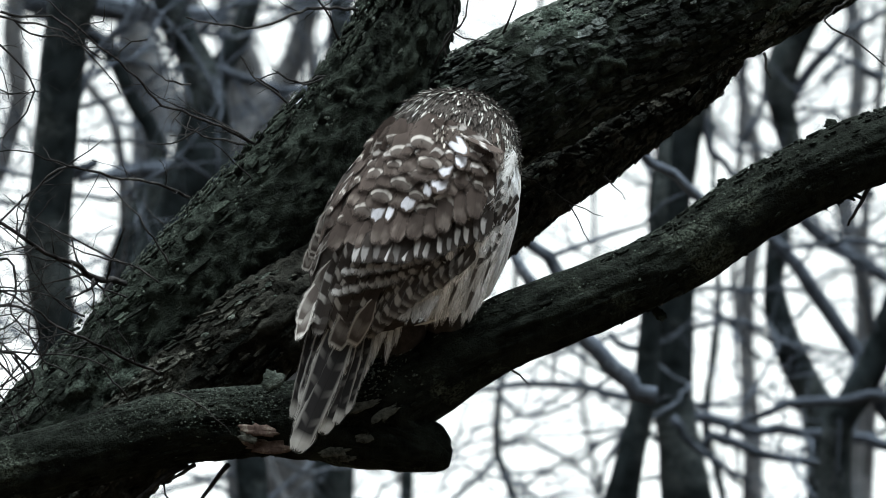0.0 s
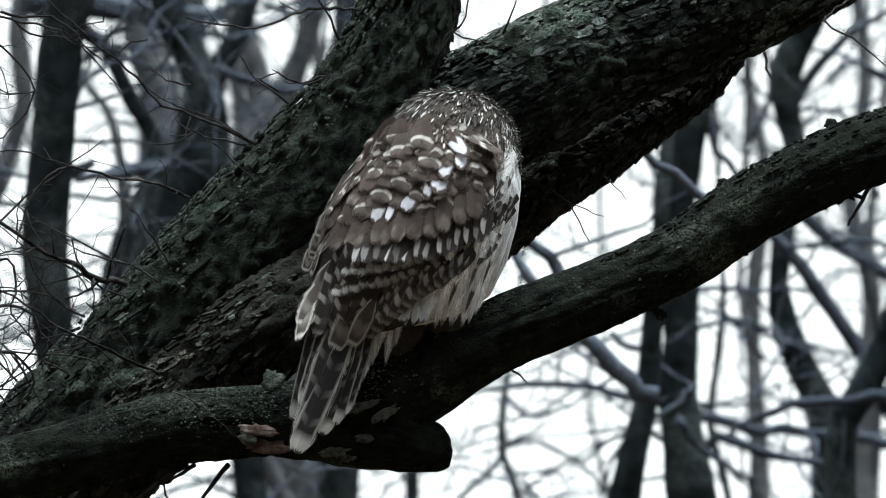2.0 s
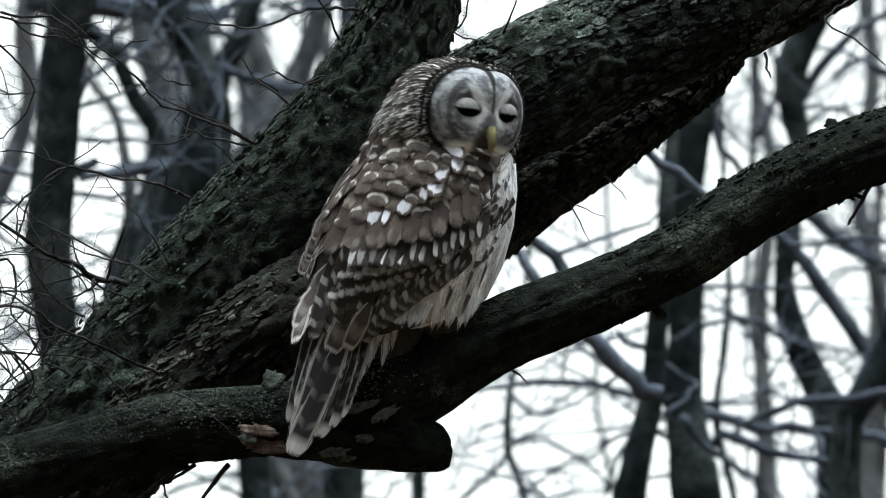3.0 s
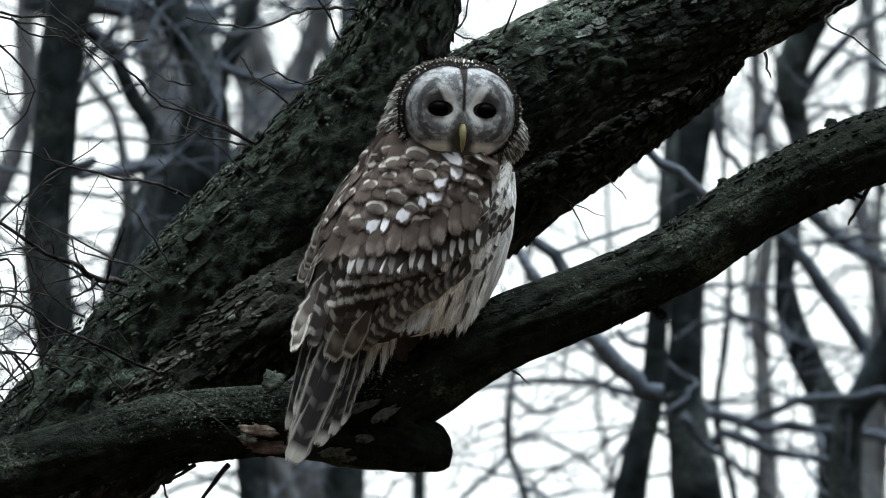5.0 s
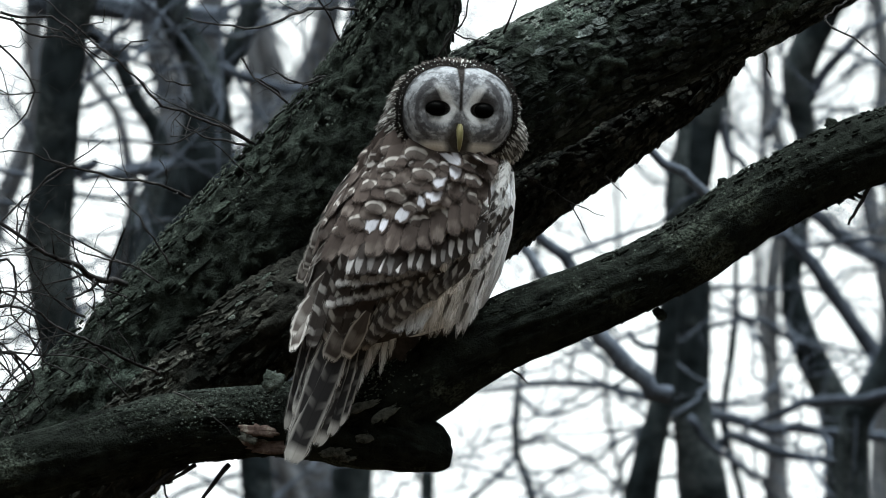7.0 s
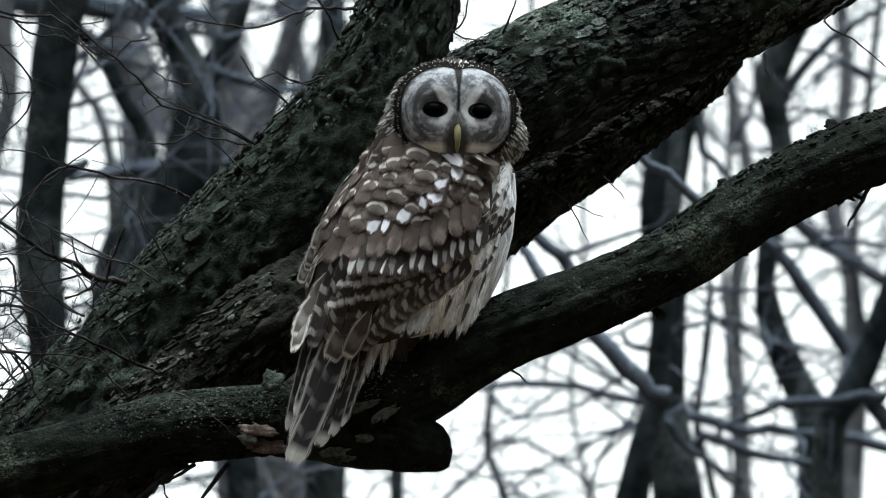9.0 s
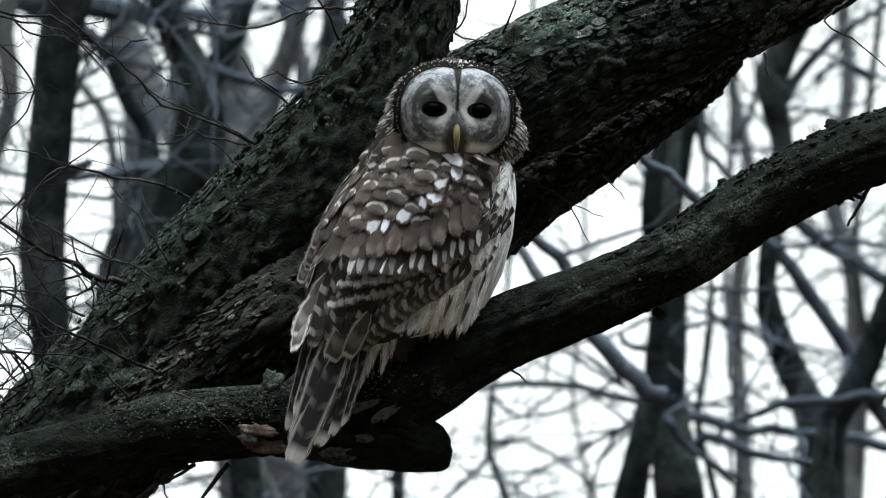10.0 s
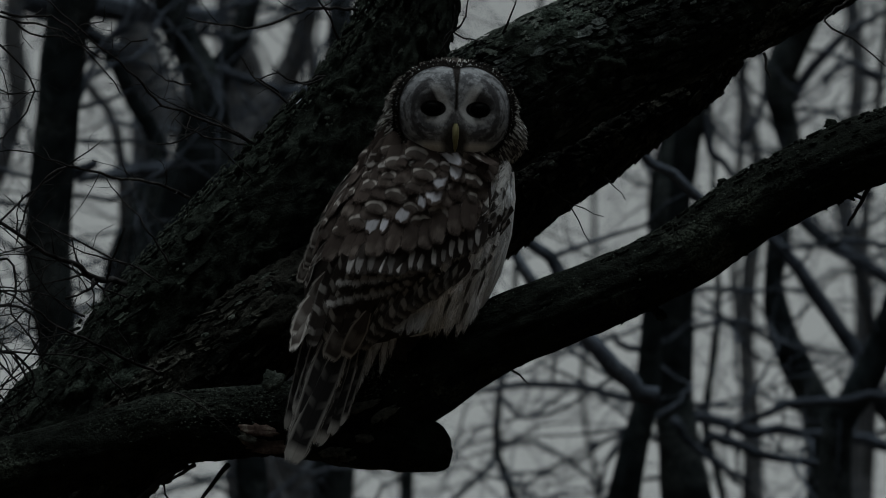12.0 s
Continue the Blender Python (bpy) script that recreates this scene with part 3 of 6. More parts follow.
for at, size, turn, mat, nm, lab in (((-0.188, -0.020, -0.144), (0.012, 0.011), 10, CRUST, "bark_plate", "pale upright plate of loose bark"),
                                     ((-0.204, -0.042, -0.199), (0.020, 0.0065), 8, TORN, "torn_wood", "pale reddish torn wood"), ((-0.195, -0.038, -0.217), (0.026, 0.008), 4, TORN, "torn_wood", "pale reddish torn wood"),
                                     ((-0.214, -0.043, -0.207), (0.011, 0.006), 20, LICHEN, "lichen_patch", "pale grey lichen crust"), ((-0.120, -0.046, -0.223), (0.017, 0.005), -6, LICHEN, "lichen_patch", "pale grey lichen crust"),
                                     ((-0.089, -0.052, -0.173), (0.022, 0.0045), -24, LICHEN, "lichen_patch", "pale grey lichen crust"), ((-0.063, -0.052, -0.181), (0.018, 0.005), -34, LICHEN, "lichen_patch", "pale grey lichen crust"),
                                     ((-0.086, -0.046, -0.207), (0.010, 0.006), -15, LICHEN, "lichen_patch", "pale grey lichen crust"), ((-0.109, -0.040, -0.230), (0.012, 0.004), 0, LICHEN, "lichen_patch", "pale grey lichen crust"),
                                     ((0.418, 0.050, 0.048), (0.012, 0.005), 16, BARK_PERCH, "bark_flap", "dark loose flap of bark"), ((0.435, 0.050, 0.056), (0.010, 0.006), 30, BARK_PERCH, "bark_flap", "dark loose flap of bark"),
                                     ((0.450, 0.055, 0.062), (0.013, 0.006), 20, BARK_PERCH, "bark_flap", "dark loose flap of bark"), ((0.240, 0.020, -0.072), (0.009, 0.006), 40, BARK_PERCH, "bark_flap", "dark loose flap of bark"),
                                     ((0.311, 0.045, 0.072), (0.007, 0.006), 60, BARK_PERCH, "knob", "small dark knob of bark"), ((0.433, 0.060, 0.138), (0.008, 0.007), 40, BARK_PERCH, "knob", "small dark knob of bark")):
    part(nm, crust(at, size, turn, rng), mat, tree, lab, origin=foot)

# ---------- owl ----------
from mathutils.bvhtree import BVHTree


def feather_material(name, ground, pale, kind, joined=False):
    """A feather's pattern along and across its vane; v runs from the quill to the tip."""
    m, n, l, b = material(name, 0.9, 0.04)
    uv = n.new("ShaderNodeSeparateXYZ")
    l.new(n.new("ShaderNodeTexCoord").outputs["UV"], uv.inputs[0])
    u, v = uv.outputs[0], uv.outputs[1]
    off = maths(n, l, "ABSOLUTE", maths(n, l, "SUBTRACT", u, 0.5))
    rnd = n.new("ShaderNodeNewGeometry").outputs["Random Per Island"] if joined else n.new("ShaderNodeObjectInfo").outputs["Random"]
    def own_noise(scale, lane):
        """A noise over the vane that differs from feather to feather."""
        t = n.new("ShaderNodeTexNoise")
        t.noise_dimensions = "4D"
        t.inputs["Scale"].default_value, t.inputs["Detail"].default_value = scale, 2.0
        l.new(n.new("ShaderNodeTexCoord").outputs["UV"], t.inputs["Vector"])
        l.new(maths(n, l, "ADD", maths(n, l, "MULTIPLY", rnd, 60.0), lane), t.inputs["W"])
        return t.outputs["Fac"]

    wob = maths(n, l, "MULTIPLY", maths(n, l, "SUBTRACT", own_noise(3.0, 0.0), 0.5), 0.35)

    def band(x, centre, half, soft):
        d = maths(n, l, "ABSOLUTE", maths(n, l, "SUBTRACT", x, centre))
        d = maths(n, l, "SUBTRACT", half + soft, d)
        return maths(n, l, "DIVIDE", d, soft, True)

    vv = maths(n, l, "ADD", v, wob)
    if kind == "crescent":
        shift = maths(n, l, "SUBTRACT", maths(n, l, "ADD", vv, maths(n, l, "MULTIPLY", rnd, 0.12)), maths(n, l, "MULTIPLY", maths(n, l, "POWER", off, 2.0), 0.6))
        fac = maths(n, l, "MAXIMUM", band(shift, 0.72, 0.03, 0.06), maths(n, l, "MULTIPLY", band(shift, 0.38, 0.025, 0.05), 0.6))
        often = maths(n, l, "FRACT", maths(n, l, "MULTIPLY", rnd, 7.31))
        fac = maths(n, l, "MULTIPLY", fac, maths(n, l, "MULTIPLY", ramp_out(n, l, often, 0.2, 0.6), ramp_out(n, l, own_noise(1.8, 9.0), 0.38, 0.55)), True)
    elif kind == "crown":
        often = maths(n, l, "FRACT", maths(n, l, "MULTIPLY", rnd, 7.31))
        dash = band(v, 0.68, 0.26, 0.2)
        fac = maths(n, l, "MULTIPLY", dash, ramp_out(n, l, often, 0.74, 0.9), True)
    elif kind == "cheek":
        often = maths(n, l, "FRACT", maths(n, l, "MULTIPLY", rnd, 7.31))
        fac = maths(n, l, "MULTIPLY", band(v, 0.66, 0.34, 0.2), ramp_out(n, l, often, 0.4, 0.6), True)
    elif kind == "ruff":
        often = maths(n, l, "FRACT", maths(n, l, "MULTIPLY", rnd, 7.31))
        fac = maths(n, l, "MULTIPLY", band(v, 0.85, 0.2, 0.1), ramp_out(n, l, often, 0.8, 1.0), True)
    elif kind == "spot":
        fac = maths(n, l, "MULTIPLY", band(maths(n, l, "ADD", vv, maths(n, l, "MULTIPLY", off, 0.25)), 0.76, 0.11, 0.07), band(maths(n, l, "ADD", u, maths(n, l, "MULTIPLY", wob, 0.9)), 0.55, 0.25, 0.14))
    elif kind == "scallop":
        arc = maths(n, l, "SUBTRACT", maths(n, l, "ADD", v, maths(n, l, "MULTIPLY", wob, 0.35)), maths(n, l, "MULTIPLY", maths(n, l, "POWER", off, 2.0), 0.9))
        whole = maths(n, l, "MULTIPLY", band(maths(n, l, "ADD", u, maths(n, l, "MULTIPLY", wob, 0.9)), 0.5, 0.40, 0.14), ramp_out(n, l, own_noise(2.6, 9.0), 0.30, 0.46))
        fac = maths(n, l, "MAXIMUM", maths(n, l, "MULTIPLY", band(arc, 0.66, 0.022, 0.045), whole), maths(n, l, "MULTIPLY", band(arc, 0.72, 0.05, 0.12), 0.10))
    elif kind == "dim":
        arc = maths(n, l, "SUBTRACT", vv, maths(n, l, "MULTIPLY", maths(n, l, "POWER", off, 2.0), 0.6))
        fac = maths(n, l, "MULTIPLY", band(arc, 0.74, 0.05, 0.10), maths(n, l, "MULTIPLY", ramp_out(n, l, own_noise(1.8, 9.0), 0.4, 0.6), 0.30))
    elif kind == "covert":
        side = band(maths(n, l, "ADD", u, maths(n, l, "MULTIPLY", wob, 0.5)), 0.7, 0.1, 0.09)
        often = maths(n, l, "FRACT", maths(n, l, "MULTIPLY", rnd, 7.31))
        fac = maths(n, l, "MULTIPLY", maths(n, l, "MULTIPLY", band(vv, 0.8, 0.12, 0.08), side), ramp_out(n, l, often, 0.0, 0.5))
    elif kind == "notch":
        fac = maths(n, l, "MULTIPLY", band(maths(n, l, "SUBTRACT", vv, maths(n, l, "MULTIPLY", u, 0.12)), 0.82, 0.07, 0.06), ramp_out(n, l, u, 0.2, 0.5))
    elif kind == "bars":
        w = maths(n, l, "FRACT", maths(n, l, "ADD", maths(n, l, "MULTIPLY", maths(n, l, "ADD", v, maths(n, l, "MULTIPLY", wob, 0.2)), 4.2), maths(n, l, "MULTIPLY", off, 0.5)))
        side = maths(n, l, "ADD", 0.10, maths(n, l, "MULTIPLY", ramp_out(n, l, u, 0.42, 0.6), 0.90))
        fac = maths(n, l, "MAXIMUM", maths(n, l, "MULTIPLY", band(w, 0.5, 0.11, 0.09), side), maths(n, l, "MULTIPLY", band(v, 1.0, 0.04, 0.05), 0.55))
        fac = maths(n, l, "MAXIMUM", fac, maths(n, l, "MULTIPLY", band(u, 1.0, 0.10, 0.06), 0.30))
    elif kind == "tipped":
        edge = maths(n, l, "MAXIMUM", band(v, 0.95, 0.06, 0.06), maths(n, l, "MULTIPLY", band(off, 0.5, 0.15, 0.08), 0.85))
        fac = maths(n, l, "MAXIMUM", edge, maths(n, l, "MULTIPLY", band(maths(n, l, "ADD", vv, maths(n, l, "MULTIPLY", off, 0.25)), 0.62, 0.05, 0.12), 0.28))
    elif kind == "tail":
        w = maths(n, l, "FRACT", maths(n, l, "ADD", maths(n, l, "MULTIPLY", v, 4.6), maths(n, l, "MULTIPLY", off, 0.6)))
        bars = maths(n, l, "MULTIPLY", band(w, 0.5, 0.08, 0.1), maths(n, l, "MULTIPLY", off, 1.1, True))
        fac = maths(n, l, "MAXIMUM", maths(n, l, "MULTIPLY", bars, 0.6), maths(n, l, "MAXIMUM", maths(n, l, "MULTIPLY", band(v, 1.0, 0.10, 0.08), 0.75), maths(n, l, "MULTIPLY", band(off, 0.5, 0.13, 0.10), 0.6)))
    else:
        streak = maths(n, l, "MULTIPLY", band(maths(n, l, "ADD", off, maths(n, l, "MULTIPLY", wob, 0.2)), 0.0, 0.22, 0.1), band(vv, 0.76, 0.16, 0.08))
        fac = maths(n, l, "SUBTRACT", 1.0, maths(n, l, "MULTIPLY", streak, 0.98 if kind == "streak" else 0.6))
    col = mixed(n, l, fac, ground, pale)
    barb = n.new("ShaderNodeMath")
    barb.operation = "SINE"
    l.new(maths(n, l, "ADD", maths(n, l, "MULTIPLY", v, 230.0), maths(n, l, "MULTIPLY", off, -160.0)), barb.inputs[0])
    shade = maths(n, l, "ADD", 0.86, maths(n, l, "MULTIPLY", barb.outputs[0], 0.02))
    shade = maths(n, l, "ADD", shade, maths(n, l, "MULTIPLY", maths(n, l, "SUBTRACT", rnd, 0.5), 0.35))
    shade = maths(n, l, "ADD", shade, maths(n, l, "MULTIPLY", maths(n, l, "SUBTRACT", own_noise(2.2, 21.0), 0.5), 0.9 if kind != "plain" else 0.4))
    shade = maths(n, l, "MULTIPLY", shade, maths(n, l, "SUBTRACT", 1.0, maths(n, l, "MULTIPLY", band(off, 0.0, 0.012, 0.012), 0.12)))
    mul = n.new("ShaderNodeVectorMath")
    mul.operation = "SCALE"
    l.new(col, mul.inputs[0])
    l.new(shade, mul.inputs["Scale"])
    l.new(mul.outputs[0], b.inputs["Base Color"])
    bp = n.new("ShaderNodeBump")
    bp.inputs["Strength"].default_value, bp.inputs["Distance"].default_value = 0.1, 0.0003
    l.new(barb.outputs[0], bp.inputs["Height"])
    l.new(bp.outputs["Normal"], b.inputs["Normal"])
    # loose barbs: the edge of the vane frays out
    fray = n.new("ShaderNodeTexNoise")
    fray.inputs["Scale"].default_value = 1.0
    st = n.new("ShaderNodeCombineXYZ")
    l.new(maths(n, l, "MULTIPLY", u, 26.0), st.inputs[0])
    l.new(maths(n, l, "ADD", maths(n, l, "MULTIPLY", v, 9.0), maths(n, l, "MULTIPLY", off, -14.0)), st.inputs[1])
    l.new(maths(n, l, "MULTIPLY", rnd, 40.0), st.inputs[2])
    l.new(st.outputs[0], fray.inputs["Vector"])
    rim = maths(n, l, "MINIMUM", maths(n, l, "DIVIDE", maths(n, l, "SUBTRACT", 0.5, off), 0.42 if kind in ("plain", "streak") else 0.16), maths(n, l, "DIVIDE", maths(n, l, "SUBTRACT", 1.0, v), {"tail": 0.05, "bars": 0.05, "spot": 0.03, "plain": 0.3, "streak": 0.25}.get(kind, 0.12)))
    solid = maths(n, l, "ADD", rim, maths(n, l, "MULTIPLY", maths(n, l, "SUBTRACT", fray.outputs["Fac"], 0.62), 2.2))
    solid = maths(n, l, "ADD", maths(n, l, "MULTIPLY", solid, 1.4), 0.15, True)
    l.new(solid, b.inputs["Alpha"])
    thin = n.new("ShaderNodeBsdfTranslucent")
    l.new(mul.outputs[0], thin.inputs["Color"])
    both = n.new("ShaderNodeMixShader")
    both.inputs[0].default_value = 0.22
    clear = n.new("ShaderNodeBsdfTransparent")
    soft = n.new("ShaderNodeMixShader")
    l.new(solid, soft.inputs[0])
    l.new(clear.outputs[0], soft.inputs[1])
    l.new(thin.outputs[0], soft.inputs[2])
    l.new(b.outputs[0], both.inputs[1])
    l.new(soft.outputs[0], both.inputs[2])
    l.new(both.outputs[0], n["Material Output"].inputs["Surface"])
    return m


BROWN, DUSK, CREAM = (0.070, 0.056, 0.051), (0.050, 0.043, 0.041), (0.62, 0.60, 0.59)
MANTLE = feather_material("mantle_feather", BROWN, CREAM, "crescent")
PLAIN = feather_material("plain_mantle_feather", BROWN, (0.34, 0.30, 0.275), "dim")
SCALLOP = feather_material("scalloped_feather", BROWN, (0.46, 0.435, 0.415), "scallop")
SPOTTED = feather_material("spotted_feather", BROWN, (0.60, 0.605, 0.67), "spot")
COVERT = feather_material("covert_feather", DUSK, (0.56, 0.55, 0.56), "covert")
FLIGHT = feather_material("flight_feather", DUSK, (0.36, 0.35, 0.345), "bars")
NOTCHED = feather_material("notched_feather", DUSK, (0.38, 0.37, 0.37), "notch")
TERTIAL = feather_material("tertial_feather", (0.066, 0.056, 0.052), (0.40, 0.385, 0.37), "tipped")
TAIL = feather_material("tail_feather", (0.024, 0.023, 0.024), (0.50, 0.49, 0.475), "tail")
BELLY = feather_material("belly_feather", (0.050, 0.043, 0.040), (0.87, 0.88, 0.90), "streak")
FLUFF = feather_material("flank_feather", (0.44, 0.45, 0.475), (0.88, 0.90, 0.94), "plain")
CROWN = feather_material("crown_feather", (0.052, 0.046, 0.043), (0.42, 0.415, 0.40), "crown", True)
HIND = feather_material("hindneck_feather", (0.074, 0.061, 0.055), (0.44, 0.41, 0.38), "crown", True)
CHEEK = feather_material("cheek_feather", (0.085, 0.080, 0.076), (0.44, 0.44, 0.43), "cheek", True)
NAPE = feather_material("nape_feather", (0.074, 0.061, 0.055), (0.50, 0.47, 0.44), "crown")
m_, n_, l_, b_ = material("down", 0.95, 0.05)
tone_ = ramp(n_, [(0.3, (0.018, 0.016, 0.0155)), (0.7, (0.042, 0.037, 0.035))])
l_.new(noise_at(n_, l_, 120, 5, 0.7), tone_.inputs["Fac"])
l_.new(tone_.outputs["Color"], b_.inputs["Base Color"])
DOWN = m_
m_, n_, l_, b_ = material("white_down", 0.95, 0.05)
tone_ = ramp(n_, [(0.3, (0.48, 0.49, 0.51)), (0.7, (0.78, 0.79, 0.82))])
l_.new(noise_at(n_, l_, 120, 5, 0.7), tone_.inputs["Fac"])
l_.new(tone_.outputs["Color"], b_.inputs["Base Color"])
WHITE_DOWN = m_


def vane(kind, rng):
    """A feather one long and one wide: quill at the origin, tip along +Y, cambered about +Z."""
    nu, nv = 6, 9
    bm = bmesh.new()
    uvl = bm.loops.layers.uv.new()
    grid = []
    for j in range(nv + 1):
        t = 1 - (1 - j / nv) ** 1.7
        if kind == "round":
            h = min(1.0, 0.35 + t * 1.9) * math.sqrt(max(0.0, 1 - max(0.0, (t - 0.55) / 0.45) ** 2.4))
        elif kind == "long":
            h = min(1.0, 0.5 + t * 1.6) * math.sqrt(max(0.0, 1 - max(0.0, (t - 0.8) / 0.2) ** 2.2))
        else:
            h = min(1.0, 0.5 + t * 2.0) * max(0.0, 1 - max(0.0, (t - 0.35) / 0.65) ** 1.5)
        h = max(h, 0.03)
        row = []
        for i in range(nu + 1):
            s = i / nu - 0.5
            jag = rng.uniform(-0.012, 0.012) * (t > 0.3)
            tip = 0.0
            row.append((bm.verts.new((s * h * (1 + jag), t + jag * 0.6 + tip, -0.22 * (s * h) ** 2 + 0.03 * math.sin(t * 3))), (i / nu, t)))
        grid.append(row)
    for j in range(nv):
        for i in range(nu):
            q = (grid[j][i], grid[j][i + 1], grid[j + 1][i + 1], grid[j + 1][i])
            f = bm.faces.new([x[0] for x in q])
            f.smooth = True
            for loop, x in zip(f.loops, q):
                loop[uvl].uv = x[1]
    return bm


FEET = Vector((-0.002, 0.000, -0.099))
rng = random.Random(11)
VANES = {}


def vane_mesh(kind, mat):
    key = (kind, mat.name)
    if key not in VANES:
        VANES[key] = []
        for _ in range(3):
            bm = vane(kind, rng)
            me = bpy.data.meshes.new("feather")
            bm.to_mesh(me)
            bm.free()
            me.materials.append(mat)
            VANES[key].append(me)
    return rng.choice(VANES[key])


owl = tagged(new("barred_owl"), "barred owl with brown, white-spotted plumage, perched on a thick branch", "owl")
OWL_REST = Matrix.LocRotScale(P(*FEET), Euler((radians(RISE), 0, 0)), None)
owl.matrix_world = OWL_REST


def O(q):
    """A point of the limbs' plane in the owl's own space."""
    return Vector(q[:3]) - FEET


# the trunk of the bird: left and right flank of each ring, from nape to rump, and its depth
RINGS = [((-0.006, 0.000, 0.128), (0.052, 0.000, 0.127), 0.025), ((-0.075, 0.000, 0.120), (0.070, 0.000, 0.112), 0.066), ((-0.094, 0.000, 0.095), (0.081, 0.000, 0.085), 0.082),
         ((-0.117, 0.000, 0.068), (0.084, 0.000, 0.056), 0.092), ((-0.136, 0.000, 0.035), (0.078, 0.000, 0.016), 0.097), ((-0.147, 0.000, 0.001), (0.067, 0.000, -0.027), 0.097),
         ((-0.154, 0.000, -0.037), (0.049, 0.000, -0.065), 0.090), ((-0.152, 0.000, -0.074), (0.019, 0.000, -0.087), 0.078), ((-0.142, 0.000, -0.105), (-0.027, 0.000, -0.097), 0.060),
         ((-0.121, 0.000, -0.124), (-0.065, 0.000, -0.109), 0.030)]
bm = bmesh.new()
prev = None
for a, b, dep in RINGS:
    a, b = O(a), O(b)
    c, e = (a + b) / 2, (b - a) / 2
    ring = [bm.verts.new(c + e * math.sin(g) * 0.985 + Vector((0, -1, 0)) * dep * math.cos(g)) for g in [2 * math.pi * k / 48 for k in range(48)]]
    if prev:
        for k in range(48):
            bm.faces.new((prev[k], prev[(k + 1) % 48], ring[(k + 1) % 48], ring[k]))
    else:
        bm.faces.new(list(reversed(ring)))
    prev = ring
bm.faces.new(prev)
bmesh.ops.recalc_face_normals(bm, faces=bm.faces)
for v in bm.verts:
    v.co += v.normal * noise.noise(v.co * 40) * 0.002
skin = BVHTree.FromBMesh(bm)
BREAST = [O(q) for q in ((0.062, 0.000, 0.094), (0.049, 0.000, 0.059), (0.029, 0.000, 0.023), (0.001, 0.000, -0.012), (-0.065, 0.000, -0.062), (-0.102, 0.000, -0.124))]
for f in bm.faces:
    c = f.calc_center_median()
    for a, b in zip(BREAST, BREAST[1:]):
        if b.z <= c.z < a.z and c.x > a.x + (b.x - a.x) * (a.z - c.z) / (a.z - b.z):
            # downward faces on the left get dark down, painting in the belly's shade
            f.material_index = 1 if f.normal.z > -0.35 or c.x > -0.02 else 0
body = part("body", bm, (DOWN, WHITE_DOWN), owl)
# folded wing: a flat lens against the flank
bm = bmesh.new()
bmesh.ops.create_uvsphere(bm, u_segments=28, v_segments=14, radius=1.0,
                          matrix=Matrix.LocRotScale(O((-0.074, -0.064, -0.040)), Euler((radians(-4), radians(30), radians(-6))), (0.046, 0.020, 0.070)))
wing_skin = BVHTree.FromBMesh(bm)
wing = part("wing", bm, DOWN, owl, "folded wing with pale barred flight feathers")


# feathered legs, folded under the belly down to the branch
for at, size in (((-0.055, -0.012, -0.108), (0.034, 0.030, 0.036)), ((0.004, -0.006, -0.098), (0.030, 0.030, 0.032))):
    bm = bmesh.new()
    bmesh.ops.create_uvsphere(bm, u_segments=24, v_segments=14, radius=1.0, matrix=Matrix.LocRotScale(O(at), None, size))
    for v in bm.verts:
        v.co += v.normal * noise.noise(v.co * 90) * 0.003
    part("leg", bm, DOWN, owl, "feathered leg gripping the branch")
MIDDLE = -0.03


def surface(x, z, w=None):
    """The nearest plumage in front of a place (x, z) of the owl's space, and its normal."""
    best = None
    for s in (skin, wing_skin):
        hit, nor, _, _ = s.ray_cast(Vector((x, -1, z)), Vector((0, 1, 0)))
        if hit and (best is None or hit.y < best[0].y):
            best = (hit, nor if nor.y < 0 else -nor)
    if w is None and best is None and z > 0.02 and abs(x - MIDDLE) > 0.02:
        return surface(x + (MIDDLE - x) * 0.06, z)
    if w is not None or best is None:
        return Vector((x, -0.055 if w is None else w, z)), Vector((0, -1, 0))
    return best


def lay(parent, mat, kind, tip, way, length, width, lift=0.004, roll=0.0, w=None):
    """A feather whose tip lies at tip (across, back, up), pointing along way in the plane, over the plumage below."""
    t = O(tip)
    d = Vector((way[0], 0, way[1])).normalized()
    q = t - d * length
    w0, w1 = (w if w else (None, None))
    a, na = surface(q.x, q.z, w0)
    b, nb = surface(t.x, t.z, w1)
    if abs(b.y - a.y) > length * 0.7:
        b.y = a.y + math.copysign(length * 0.7, b.y - a.y)
    n = (na + nb).normalized()
    if w is None and nb.y > -0.16:
        return None
    if w is None:
        c = (a + b) / 2
        mid, _ = surface(c.x, c.z)
        a.y += min(0.0, mid.y - c.y) * 1.1
        b.y += min(0.0, mid.y - c.y) * 1.1
    a = a - n * 0.001
    b = b + n * lift * max(0.15, -n.y) ** 1.5
    y = (b - a).normalized()
    x = y.cross(n).normalized()
    n = x.cross(y)
    if roll:
        turn = Matrix.Rotation(radians(roll), 3, y)
        x, n = turn @ x, turn @ n
    ob = new("feather", vane_mesh(kind, mat))
    ob.parent = parent
    L = (b - a).length
    m = Matrix((x, y, n)).transposed().to_4x4() @ Matrix.Diagonal((width, L, width, 1))
    m.translation = a
    ob.matrix_local = m
    return ob


